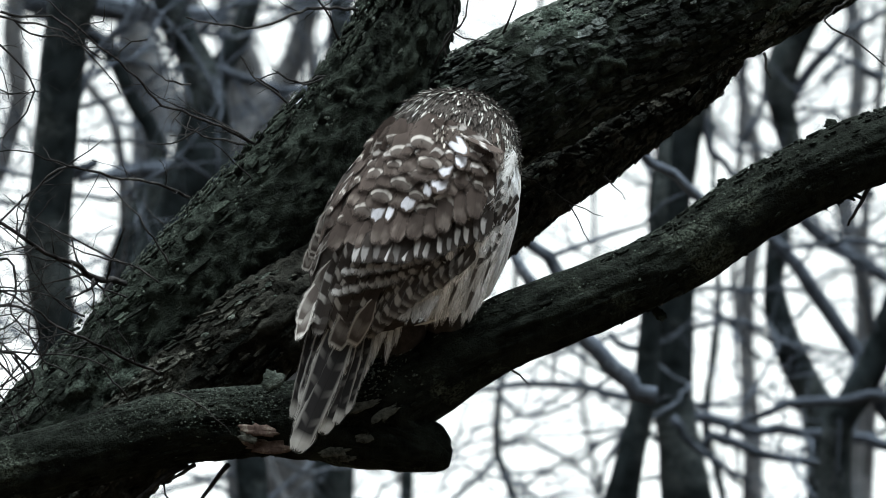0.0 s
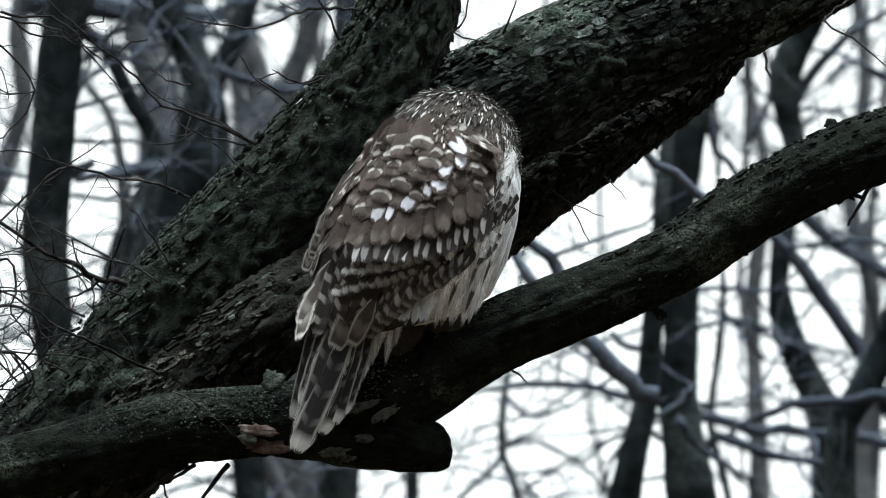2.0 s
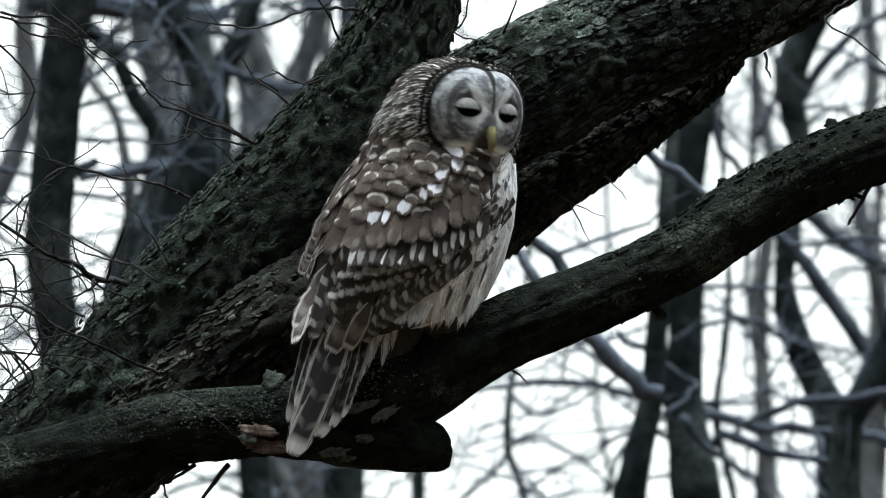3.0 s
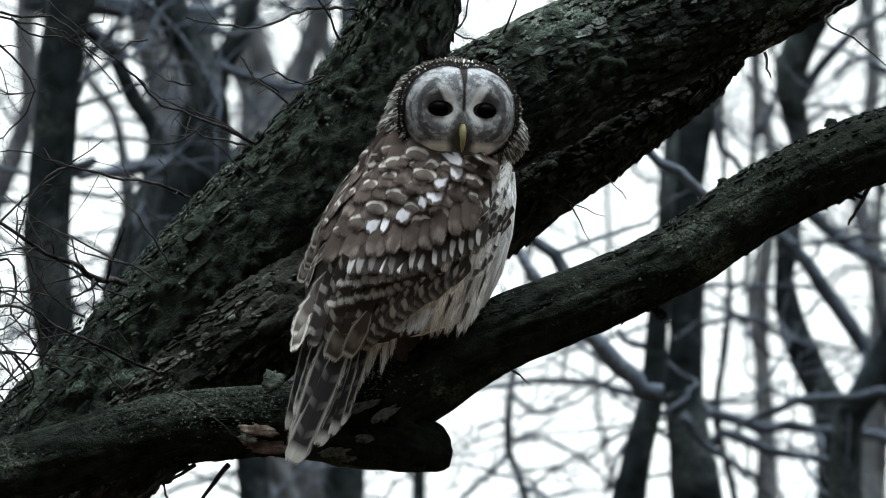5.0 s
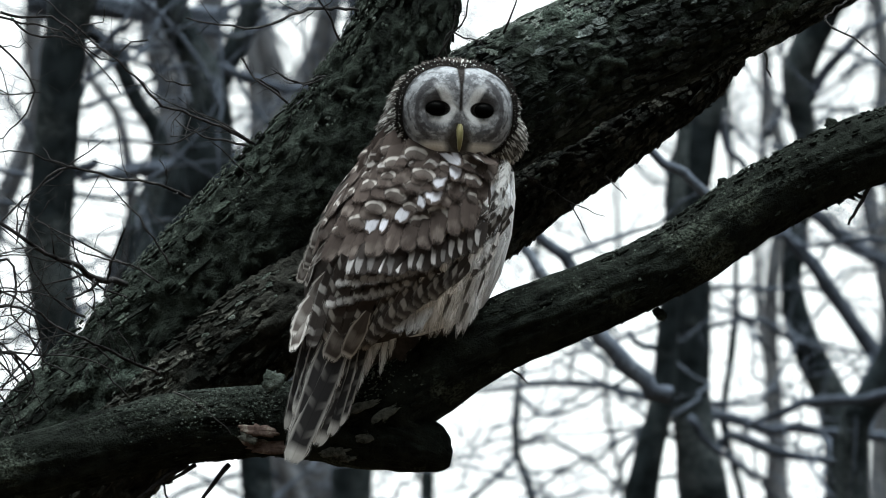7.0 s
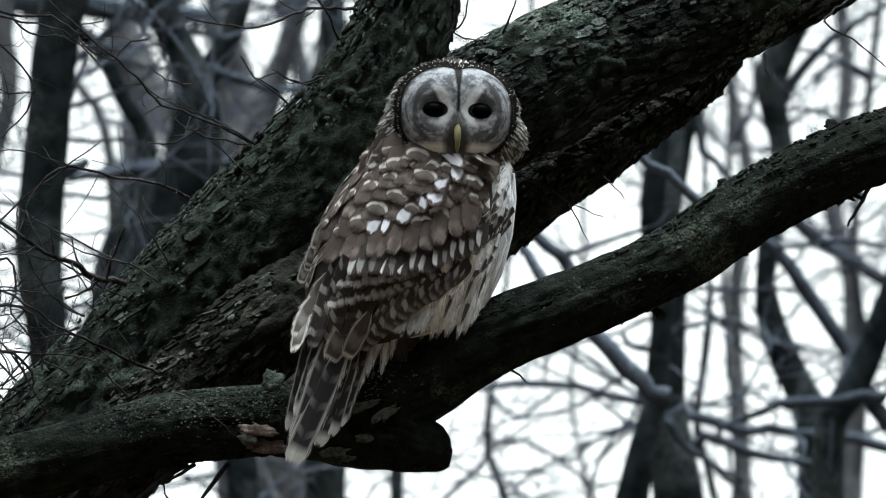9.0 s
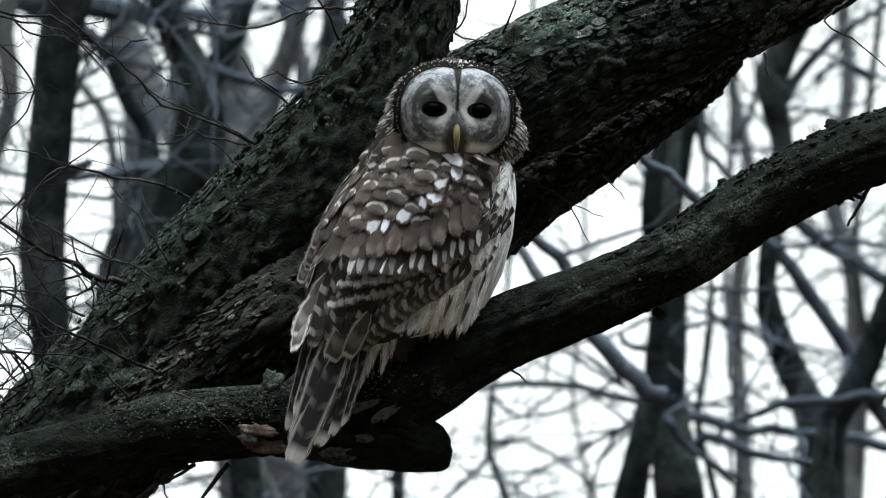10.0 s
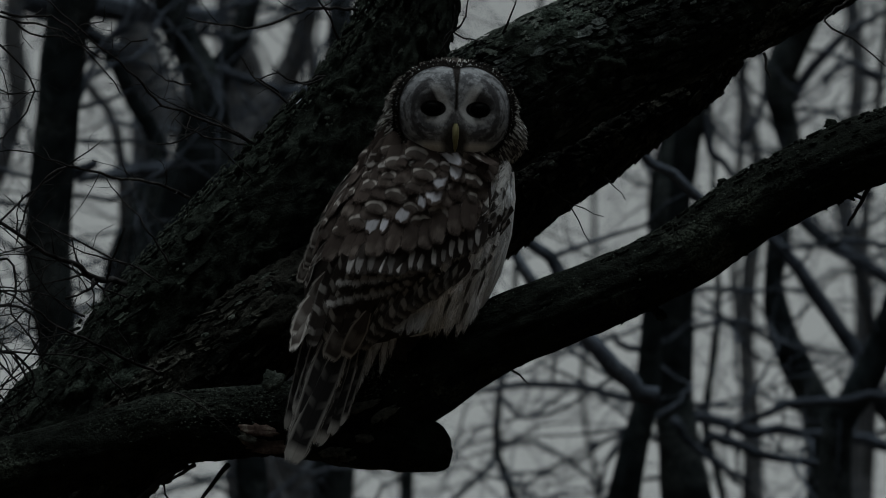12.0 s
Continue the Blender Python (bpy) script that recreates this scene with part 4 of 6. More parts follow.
def row(parent, mat, kind, start, end, count, way0, way1, length, width, lift=0.004, jit=0.004, sag=0.0, w=None, roll=0.0, step=0.0):
    """A row of feathers with tips from start to end."""
    a, b = Vector(start[:3]), Vector(end[:3])
    for k in range(count):
        t = k / max(1, count - 1)
        p = a.lerp(b, t) + Vector((rng.uniform(-jit, jit), 0, rng.uniform(-jit, jit) - sag * 4 * t * (1 - t)))
        d = Vector(way0).lerp(Vector(way1), t)
        lay(parent, mat, kind, p, (d.x + rng.uniform(-0.08, 0.08) * (0.3 if step else 1.0), d.y), length * rng.uniform(*((0.5, 1.25) if mat is FLUFF else (0.85, 1.15))), width * rng.uniform(0.8, 1.2), lift + step * k, roll, w)


# tail: long feathers in front of the perch
bm = bmesh.new()
bmesh.ops.create_uvsphere(bm, u_segments=16, v_segments=10, radius=1.0,
                          matrix=Matrix.LocRotScale(O((-0.122, -0.052, -0.133)), Euler((0, radians(22), 0)), (0.026, 0.012, 0.05)))
tail = part("tail", bm, DOWN, owl, "long brown tail with pale bars and tips")
for tip, way, length, width, w in (((-0.171, 0.0, -0.200), (-0.23, -1), 0.140, 0.011, (-0.052, -0.074)),
                                   ((-0.161, 0.0, -0.184), (-0.30, -1), 0.118, 0.014, (-0.055, -0.077)),
                                   ((-0.114, 0.0, -0.195), (-0.32, -1), 0.108, 0.015, (-0.058, -0.080)),
                                   ((-0.123, 0.0, -0.206), (-0.28, -1), 0.119, 0.016, (-0.061, -0.083)),
                                   ((-0.137, 0.0, -0.217), (-0.31, -1), 0.127, 0.020, (-0.064, -0.086)),
                                   ((-0.162, 0.0, -0.222), (-0.32, -1), 0.142, 0.025, (-0.067, -0.089)),
                                   ((-0.167, 0.0, -0.236), (-0.45, -1), 0.152, 0.027, (-0.070, -0.092))):
    lay(tail, TAIL, "long", tip, way, length, width * 1.2, 0.0, rng.uniform(-8, 8), w)
# pale strands under the tail and the flank
for tip, way, length, width in (((-0.094, 0.0, -0.160), (-0.20, -1), 0.064, 0.0161),
                                ((-0.084, 0.0, -0.143), (-0.20, -1), 0.052, 0.0124),
                                ((-0.069, 0.0, -0.143), (-0.18, -1), 0.055, 0.0099),
                                ((-0.058, 0.0, -0.123), (-0.17, -1), 0.044, 0.0087),
                                ((-0.047, 0.0, -0.098), (-0.28, -1), 0.032, 0.0099),
                                ((-0.077, 0.0, -0.123), (-0.32, -1), 0.032, 0.0111),
                                ((-0.035, 0.0, -0.093), (-0.23, -1), 0.033, 0.0111)):
    lay(body, FLUFF, "point", tip, way, length, width * 1.3, 0.002, 0, (-0.045, -0.058))
row(body, FLUFF, "point", (-0.027, 0.0, -0.096), (0.032, 0.0, -0.091), 24, (-0.25, -1), (-0.3, -1), 0.075, 0.020, 0.003, 0.007)
row(body, FLUFF, "point", (-0.040, 0.0, -0.084), (0.041, 0.0, -0.076), 20, (-0.3, -1), (-0.35, -1), 0.07, 0.024, 0.004, 0.006)
row(body, FLUFF, "point", (-0.015, 0.0, -0.068), (0.052, 0.0, -0.056), 12, (-0.35, -1), (-0.35, -1), 0.065, 0.026, 0.004, 0.004)
row(body, FLUFF, "point", (-0.012, 0.0, -0.050), (0.061, 0.0, -0.032), 10, (-0.45, -1), (-0.35, -1), 0.06, 0.026, 0.004, 0.004)
row(body, FLUFF, "point", (0.010, 0.0, -0.030), (0.069, 0.0, -0.009), 9, (-0.5, -1), (-0.3, -1), 0.055, 0.026, 0.005, 0.004)
row(body, FLUFF, "point", (0.029, 0.0, -0.012), (0.074, 0.0, 0.010), 8, (-0.5, -1), (-0.3, -1), 0.05, 0.024, 0.006, 0.003)
row(body, FLUFF, "point", (0.034, 0.0, 0.006), (0.080, 0.0, 0.029), 8, (-0.5, -1), (-0.2, -1), 0.045, 0.024, 0.006, 0.003)
row(body, FLUFF, "point", (0.042, 0.0, 0.028), (0.082, 0.0, 0.047), 8, (-0.5, -1), (-0.1, -1), 0.042, 0.023, 0.006, 0.003)
row(body, FLUFF, "point", (0.052, 0.0, 0.045), (0.081, 0.0, 0.060), 6, (-0.4, -1), (0.0, -1), 0.036, 0.02, 0.006, 0.003)
row(body, BELLY, "point", (0.060, 0.0, 0.060), (0.080, 0.0, 0.074), 5, (-0.3, -1), (0.0, -1), 0.032, 0.016, 0.008, 0.003)
row(body, FLUFF, "point", (-0.056, 0.0, -0.090), (-0.024, 0.0, -0.098), 14, (-0.25, -1), (-0.3, -1), 0.055, 0.018, 0.006, 0.004, 0.0, (-0.078, -0.083))
# dark streaks of the breast
for tip in ((0.048, 0.0, 0.049), (0.062, 0.0, 0.051), (0.037, 0.0, 0.035), (0.047, 0.0, 0.038), (0.062, 0.0, 0.032), (0.033, 0.0, 0.025), (0.045, 0.0, 0.026), (0.059, 0.0, 0.017), (0.037, 0.0, 0.014), (0.048, 0.0, 0.010), (0.031, 0.0, 0.004), (0.049, 0.0, -0.006), (0.062, 0.0, -0.007), (0.043, 0.0, -0.017), (0.035, 0.0, -0.026), (0.025, 0.0, -0.033), (0.054, 0.0, 0.061)):
    lay(body, BELLY, "point", tip, (-0.75 + rng.uniform(-0.15, 0.15), -1), 0.038 * rng.uniform(0.85, 1.2), 0.025 * rng.uniform(0.8, 1.2), 0.010)
for tip in ((0.017, 0.0, -0.064), (-0.005, 0.0, -0.081), (0.014, 0.0, -0.088), (0.032, 0.0, -0.061), (0.005, 0.0, -0.049)):
    lay(body, BELLY, "point", tip, (-0.4, -1), 0.085, 0.018, 0.008)
row(body, NAPE, "round", (0.059, 0.000, 0.072), (0.072, 0.000, 0.084), 4, (-0.2, -1), (0.0, -1), 0.03, 0.017, 0.004, 0.003)
# flight feathers, outermost first, each next one over it
row(wing, FLIGHT, "long", (0.007, 0.0, -0.040), (-0.089, 0.0, -0.106), 13, (-0.95, -1), (-0.55, -1), 0.105, 0.021, 0.004, 0.001, -0.004, step=0.0009)
row(wing, FLIGHT, "long", (-0.096, 0.0, -0.103), (-0.137, 0.0, -0.108), 7, (-0.5, -1), (-0.2, -1), 0.10, 0.022, 0.016, 0.001, 0.0, step=0.0009)
for tip, way, length, width in (((-0.120, 0.0, -0.154), (-0.10, -1), 0.060, 0.034),
                                ((-0.124, 0.0, -0.123), (-0.50, -1), 0.055, 0.030),
                                ((-0.106, 0.0, -0.112), (-0.60, -1), 0.050, 0.024),
                                ((-0.154, 0.0, -0.113), (-0.10, -1), 0.060, 0.026),
                                ((-0.153, 0.0, -0.098), (-0.30, -1), 0.055, 0.030),
                                ((-0.142, 0.0, -0.069), (-0.35, -1), 0.045, 0.026),
                                ((-0.158, 0.0, -0.074), (-0.15, -1), 0.050, 0.022),
                                ((-0.147, 0.0, -0.044), (-0.20, -1), 0.050, 0.020),
                                ((-0.138, 0.0, -0.093), (-0.20, -1), 0.050, 0.026),
                                ((-0.130, 0.0, -0.071), (-0.20, -1), 0.045, 0.022)):
    lay(wing, TERTIAL, "round", tip, way, length, width, 0.021, rng.uniform(-6, 6))
row(wing, TERTIAL, "point", (-0.164, 0.0, -0.044), (-0.129, 0.0, -0.013), 5, (-0.5, -1), (-0.6, -1), 0.04, 0.014, 0.012)
# coverts
row(wing, NOTCHED, "long", (-0.042, 0.000, -0.042), (-0.117, 0.000, -0.065), 10, (-0.55, -1), (-0.35, -1), 0.05, 0.017, 0.012, 0.001, 0.003, step=0.0006)
row(wing, NOTCHED, "long", (-0.020, 0.000, -0.024), (-0.105, 0.000, -0.046), 12, (-0.55, -1), (-0.35, -1), 0.05, 0.017, 0.015, 0.001, 0.003, step=0.0006)
row(wing, COVERT, "round", (0.034, 0.000, 0.002), (-0.092, 0.000, -0.029), 14, (-0.35, -1), (-0.25, -1), 0.050, 0.024, 0.018, 0.002, 0.010, step=0.0007)
row(wing, PLAIN, "round", (0.022, 0.000, 0.018), (-0.121, 0.000, -0.016), 10, (-0.25, -1), (-0.3, -1), 0.050, 0.028, 0.020, 0.003, 0.008)
row(body, MANTLE, "round", (-0.136, 0.000, -0.011), (-0.076, 0.000, 0.094), 14, (-0.35, -1), (-0.6, -1), 0.034, 0.014, 0.001, 0.002, 0.0, (-0.034, -0.034))
row(body, TERTIAL, "round", (-0.155, 0.000, -0.037), (-0.136, 0.000, 0.007), 6, (-0.3, -1), (-0.4, -1), 0.034, 0.016, 0.001, 0.003, 0.0, (-0.034, -0.034))
row(body, MANTLE, "round", (-0.090, 0.000, 0.077), (-0.072, 0.000, 0.103), 5, (-0.5, -1), (-0.5, -1), 0.032, 0.020, 0.001, 0.003, 0.0, (-0.040, -0.042))
row(body, MANTLE, "round", (-0.081, 0.000, 0.078), (-0.064, 0.000, 0.100), 4, (-0.5, -1), (-0.5, -1), 0.032, 0.020, 0.001, 0.003, 0.0, (-0.052, -0.056))
# mantle and scapulars: rows from low to high, upper ones over lower ones
ROWS = [((-0.141, 0.000, -0.008), (0.025, 0.000, 0.021), 10), ((-0.132, 0.000, 0.011), (0.032, 0.000, 0.032), 10), ((-0.122, 0.000, 0.031), (0.039, 0.000, 0.051), 9), ((-0.111, 0.000, 0.051), (0.046, 0.000, 0.067), 9), ((-0.096, 0.000, 0.069), (0.052, 0.000, 0.081), 9),
        ((-0.079, 0.000, 0.087), (0.059, 0.000, 0.090), 9)]
for k, (a, b, count) in enumerate(ROWS):
    row(body, MANTLE if k % 2 else PLAIN, "round", a, b, count, (-0.42, -1), (-0.12, -1), 0.047 - 0.002 * k, 0.034 - 0.0012 * k, 0.007, 0.006, 0.006)
for tip in ((-0.030, 0.0, 0.093), (-0.053, 0.0, 0.083), (-0.082, 0.0, 0.060), (-0.022, 0.0, 0.071), (-0.032, 0.0, 0.058), (-0.053, 0.0, 0.048), (-0.074, 0.0, 0.035), (-0.093, 0.0, 0.020), (-0.122, 0.0, 0.035), (-0.002, 0.0, 0.026)):
    lay(body, SCALLOP, "round", tip, (-0.38 + rng.uniform(-0.1, 0.1), -1), 0.045, 0.038, 0.0075, rng.uniform(-5, 5))
for tip in ((-0.060, 0.0, 0.099), (-0.082, 0.0, 0.074), (-0.060, 0.0, 0.072), (-0.036, 0.0, 0.037), (-0.114, 0.0, 0.069), (-0.102, 0.0, 0.080), (-0.091, 0.0, 0.093), (-0.133, 0.0, 0.036), (-0.132, 0.0, 0.022), (-0.142, 0.0, 0.009), (-0.116, 0.0, 0.012), (-0.103, 0.0, 0.054), (-0.011, 0.0, 0.007), (0.020, 0.0, 0.007), (0.030, 0.0, 0.048), (0.039, 0.0, 0.035)):
    lay(body, SCALLOP, "round", tip, (-0.42 + rng.uniform(-0.1, 0.1), -1), 0.034, 0.026, 0.0075, rng.uniform(-8, 8))
for x, z, size in ((0.021, 0.088, 0.023), (0.011, 0.070, 0.020), (-0.006, 0.060, 0.022), (-0.012, 0.045, 0.027), (-0.044, 0.025, 0.025), (-0.024, 0.038, 0.015), (-0.076, 0.014, 0.022), (-0.064, 0.014, 0.013), (-0.037, 0.009, 0.018)):
    lay(body, SPOTTED, "round", (x, 0.0, z), (-0.25, -1), 0.042, size, 0.0105, rng.uniform(-10, 10))

for k, (a, b, count) in enumerate((((-0.069, 0.000, 0.103), (0.062, 0.000, 0.100), 14),)):
    row(body, MANTLE, "round", a, b, count, (-0.5, -1), (0.15, -1), 0.022, 0.020, 0.003, 0.003, 0.004)

# ---------- owl's head: the face looks along -Y of its own space ----------
RX, RY, RZ = 0.0715, 0.072, 0.0575


def skull(d):
    """The head's surface in a direction from its centre: broad, with a full nape."""
    k = 1 + 0.34 * max(0.0, d.y) * max(0.0, 0.4 - d.z) + 0.58 * max(0.0, -d.z) * (1 - abs(d.y))
    flat = math.hypot(d.x, d.y)
    back = max(0.0, d.y) / max(flat, 1e-3) if d.z < 0 else 0.0
    full = 1 + back * (1 - flat) / max(flat, 0.3) * 0.5 * (1 - max(0.0, -d.z - 0.75) / 0.25)
    front = 0.86 if d.y < 0 else 1.0
    return Vector((d.x * RX * k * full, d.y * RY * k * full * front, d.z * RZ * (1 + 0.25 * max(0.0, -d.z))))


bm = bmesh.new()
bmesh.ops.create_icosphere(bm, subdivisions=5, radius=1.0)
for v in bm.verts:
    v.co = skull(v.co.normalized())
head = part("head", bm, DOWN, owl, "round head with a grey facial disc and dark eyes")
HEAD_AT = O((0.012, -0.016, 0.151))
head.matrix_local = Matrix.Translation(HEAD_AT)
EYE_X, EYE_Z = 0.0246, 0.002

m, n, l, b = material("facial_disc", 0.9, 0.05)
xyz = n.new("ShaderNodeSeparateXYZ")
l.new(n.new("ShaderNodeTexCoord").outputs["Object"], xyz.inputs[0])
X = maths(n, l, "ABSOLUTE", xyz.outputs[0])
Z = xyz.outputs[2]
dx = maths(n, l, "SUBTRACT", X, EYE_X)
dz = maths(n, l, "SUBTRACT", Z, EYE_Z)
away = maths(n, l, "SQRT", maths(n, l, "ADD", maths(n, l, "MULTIPLY", dx, dx), maths(n, l, "MULTIPLY", maths(n, l, "MULTIPLY", dz, dz), 0.9)))
blot = noise_at(n, l, 70, 4, 0.6)
fleck = noise_at(n, l, 420, 3, 0.6)
away = maths(n, l, "ADD", away, maths(n, l, "MULTIPLY", maths(n, l, "SUBTRACT", blot, 0.5), 0.007))
def inside(x, lo, hi, soft):
    return maths(n, l, "MULTIPLY", maths(n, l, "DIVIDE", maths(n, l, "SUBTRACT", x, lo), soft, True), maths(n, l, "DIVIDE", maths(n, l, "SUBTRACT", hi, x), soft, True))


patchy = noise_at(n, l, 95, 4, 0.65)
far_out = maths(n, l, "ADD", maths(n, l, "POWER", maths(n, l, "DIVIDE", X, 0.0615), 2.4), maths(n, l, "POWER", maths(n, l, "DIVIDE", maths(n, l, "ABSOLUTE", Z), 0.0515), 2.4))
far_out = maths(n, l, "ADD", far_out, maths(n, l, "MULTIPLY", maths(n, l, "SUBTRACT", blot, 0.5), 0.12))
col = mixed(n, l, ramp_out(n, l, patchy, 0.46, 0.60), (0.27, 0.284, 0.308), (0.085, 0.089, 0.10))
small = noise_at(n, l, 260, 3, 0.6)
col = mixed(n, l, maths(n, l, "MULTIPLY", ramp_out(n, l, small, 0.46, 0.60), 0.6), col, (0.09, 0.092, 0.10))
# thin darker arcs round the eyes
lines = n.new("ShaderNodeMath")
lines.operation = "SINE"
l.new(maths(n, l, "ADD", maths(n, l, "MULTIPLY", away, 620.0), maths(n, l, "MULTIPLY", blot, 7.0)), lines.inputs[0])
col = mixed(n, l, maths(n, l, "MULTIPLY", maths(n, l, "MULTIPLY", ramp_out(n, l, lines.outputs[0], 0.1, 0.8), ramp_out(n, l, blot, 0.38, 0.56)), 0.75), col, (0.085, 0.086, 0.095))
# pale band inside the ruff, with a dark arc within it
col = mixed(n, l, maths(n, l, "MULTIPLY", inside(far_out, 0.64, 0.88, 0.08), maths(n, l, "SUBTRACT", 1.15, patchy)), col, (0.20, 0.21, 0.226))
arc = maths(n, l, "MULTIPLY", inside(far_out, 0.40, 0.62, 0.06), inside(dx, 0.000, 0.06, 0.010))
col = mixed(n, l, maths(n, l, "MULTIPLY", arc, maths(n, l, "ADD", 0.42, patchy), True), col, (0.05, 0.05, 0.056))
for radius, thick in ((0.0225, 0.0022), (0.0305, 0.0016), (0.0375, 0.0018)):
    ring_ = maths(n, l, "MULTIPLY", inside(away, radius - thick, radius + thick, 0.0012), inside(dx, -0.004, 0.06, 0.012))
    col = mixed(n, l, maths(n, l, "MULTIPLY", maths(n, l, "MULTIPLY", ring_, ramp_out(n, l, patchy, 0.36, 0.54)), 0.85), col, (0.045, 0.045, 0.05))
# dusky patch over the outer half of each eye
dusk = maths(n, l, "MULTIPLY", inside(dx, -0.012, 0.024, 0.010), inside(maths(n, l, "ADD", dz, maths(n, l, "MULTIPLY", dx, 0.45)), 0.001, 0.025, 0.007))
col = mixed(n, l, maths(n, l, "MULTIPLY", dusk, maths(n, l, "ADD", 0.62, maths(n, l, "MULTIPLY", patchy, 0.7)), True), col, (0.04, 0.04, 0.044))
# white brows between the eyes, and white below
brow = maths(n, l, "MULTIPLY", inside(maths(n, l, "SUBTRACT", X, maths(n, l, "MULTIPLY", maths(n, l, "ABSOLUTE", dz), 0.55)), 0.001, 0.0165, 0.004), inside(Z, -0.018, 0.032, 0.008))
col = mixed(n, l, maths(n, l, "MULTIPLY", brow, maths(n, l, "SUBTRACT", 1.15, maths(n, l, "MULTIPLY", patchy, 0.6)), True), col, (0.52, 0.535, 0.56))
chin = maths(n, l, "MULTIPLY", inside(X, 0.009, 0.042, 0.008), inside(Z, -0.064, -0.032, 0.006))
col = mixed(n, l, maths(n, l, "MULTIPLY", chin, 0.85), col, (0.78, 0.79, 0.80))
under = maths(n, l, "MULTIPLY", inside(dx, -0.012, 0.010, 0.006), inside(dz, -0.0165, -0.0095, 0.003))
col = mixed(n, l, maths(n, l, "MULTIPLY", under, 0.8), col, (0.42, 0.43, 0.45))
socket = maths(n, l, "ADD", maths(n, l, "POWER", maths(n, l, "DIVIDE", maths(n, l, "ABSOLUTE", dx), 0.0140), 2.0), maths(n, l, "POWER", maths(n, l, "DIVIDE", maths(n, l, "ABSOLUTE", dz), 0.0090), 2.0))
col = mixed(n, l, maths(n, l, "DIVIDE", maths(n, l, "SUBTRACT", 1.1, socket), 0.25, True), col, (0.0025, 0.0025, 0.0025))
mid = maths(n, l, "MULTIPLY", inside(maths(n, l, "SUBTRACT", X, maths(n, l, "MAXIMUM", 0.0, maths(n, l, "MULTIPLY", maths(n, l, "SUBTRACT", Z, 0.026), 0.13))), -0.05, 0.0032, 0.0024), inside(Z, -0.004, 0.07, 0.006))
col = mixed(n, l, maths(n, l, "MULTIPLY", mid, 1.0), col, (0.014, 0.012, 0.012))
lore = maths(n, l, "SQRT", maths(n, l, "ADD", maths(n, l, "POWER", maths(n, l, "DIVIDE", X, 0.0155), 2.0), maths(n, l, "POWER", maths(n, l, "DIVIDE", maths(n, l, "ADD", Z, 0.031), 0.019), 2.0)))
lore = maths(n, l, "DIVIDE", maths(n, l, "SUBTRACT", 1.1, maths(n, l, "ADD", lore, maths(n, l, "MULTIPLY", maths(n, l, "SUBTRACT", patchy, 0.5), 0.9))), 0.5, True)
col = mixed(n, l, maths(n, l, "MULTIPLY", lore, 0.92), col, (0.032, 0.028, 0.024))
col = mixed(n, l, maths(n, l, "MULTIPLY", ramp_out(n, l, fleck, 0.5, 0.75), 0.25), col, (0.12, 0.115, 0.11))
col = mixed(n, l, maths(n, l, "MULTIPLY", inside(far_out, 0.90, 9.0, 0.08), 0.95), col, (0.013, 0.012, 0.012))
l.new(col, b.inputs["Base Color"])
bp = n.new("ShaderNodeBump")
bp.inputs["Strength"].default_value, bp.inputs["Distance"].default_value = 0.5, 0.001
l.new(fleck, bp.inputs["Height"])
l.new(bp.outputs["Normal"], b.inputs["Normal"])
DISC = m
RIM = feather_material("ruff_feather", (0.014, 0.0125, 0.012), (0.40, 0.40, 0.40), "ruff", True)


def disc_edge(g):
    """Half the facial disc's outline: a broad heart, notched above and below."""
    c, s = math.cos(g), math.sin(g)
    r = 1.0 / (abs(c / 0.062) ** 2.4 + abs(s / 0.052) ** 2.4) ** (1 / 2.4)
    r *= 1 - 0.07 * math.exp(-((abs(g) - math.pi / 2) / 0.22) ** 2) * (s > 0)
    return r


def disc_y(x, z):
    y = -0.072 * math.sqrt(max(0.02, 1 - (x / 0.088) ** 2 - (z / 0.088) ** 2))
    d = math.hypot(abs(x) - EYE_X, z - EYE_Z)
    return y + 0.007 * math.exp(-(d / 0.017) ** 2) - 0.003 * math.exp(-(x / 0.008) ** 2) - 0.003


bm = bmesh.new()
prev = None
for i in range(25):
    ring = []
    for k in range(72):
        g = 2 * math.pi * k / 72 - math.pi
        r = disc_edge(g) * (i + 0.3) / 24.3
        x, z = r * math.cos(g), r * math.sin(g) - 0.001
        y = disc_y(x, z) + 0.013 * (i / 24) ** 7 + (0.006 if i == 24 else 0.0) + noise.noise(Vector((x * 260, z * 260, 3))) * 0.0006
        ring.append(bm.verts.new((x, y, z)))
    if prev:
        for k in range(72):
            bm.faces.new((prev[k], prev[(k + 1) % 72], ring[(k + 1) % 72], ring[k]))
    else:
        bm.faces.new(ring)
    prev = ring
bmesh.ops.recalc_face_normals(bm, faces=bm.faces)
part("facial_disc", bm, DISC, head, "grey facial disc with darker rings")

m, n, l, b = material("dark_eye", 0.35, 0.008)
b.inputs["Base Color"].default_value = (0.0008, 0.0008, 0.0008, 1)
EYE = m
m, n, l, b = material("eyelid", 0.8, 0.1)
tone_ = ramp(n, [(0.3, (0.09, 0.088, 0.09)), (0.7, (0.19, 0.19, 0.195))])
l.new(noise_at(n, l, 300, 3, 0.6), tone_.inputs["Fac"])
l.new(tone_.outputs["Color"], b.inputs["Base Color"])
LID = m
m, n, l, b = material("yellow_horn", 0.35, 0.4)
tone_ = ramp(n, [(0.3, (0.095, 0.088, 0.034)), (0.75, (0.19, 0.175, 0.085))])
l.new(noise_at(n, l, 90, 3, 0.6), tone_.inputs["Fac"])
l.new(tone_.outputs["Color"], b.inputs["Base Color"])
HORN = m
eyelids = []
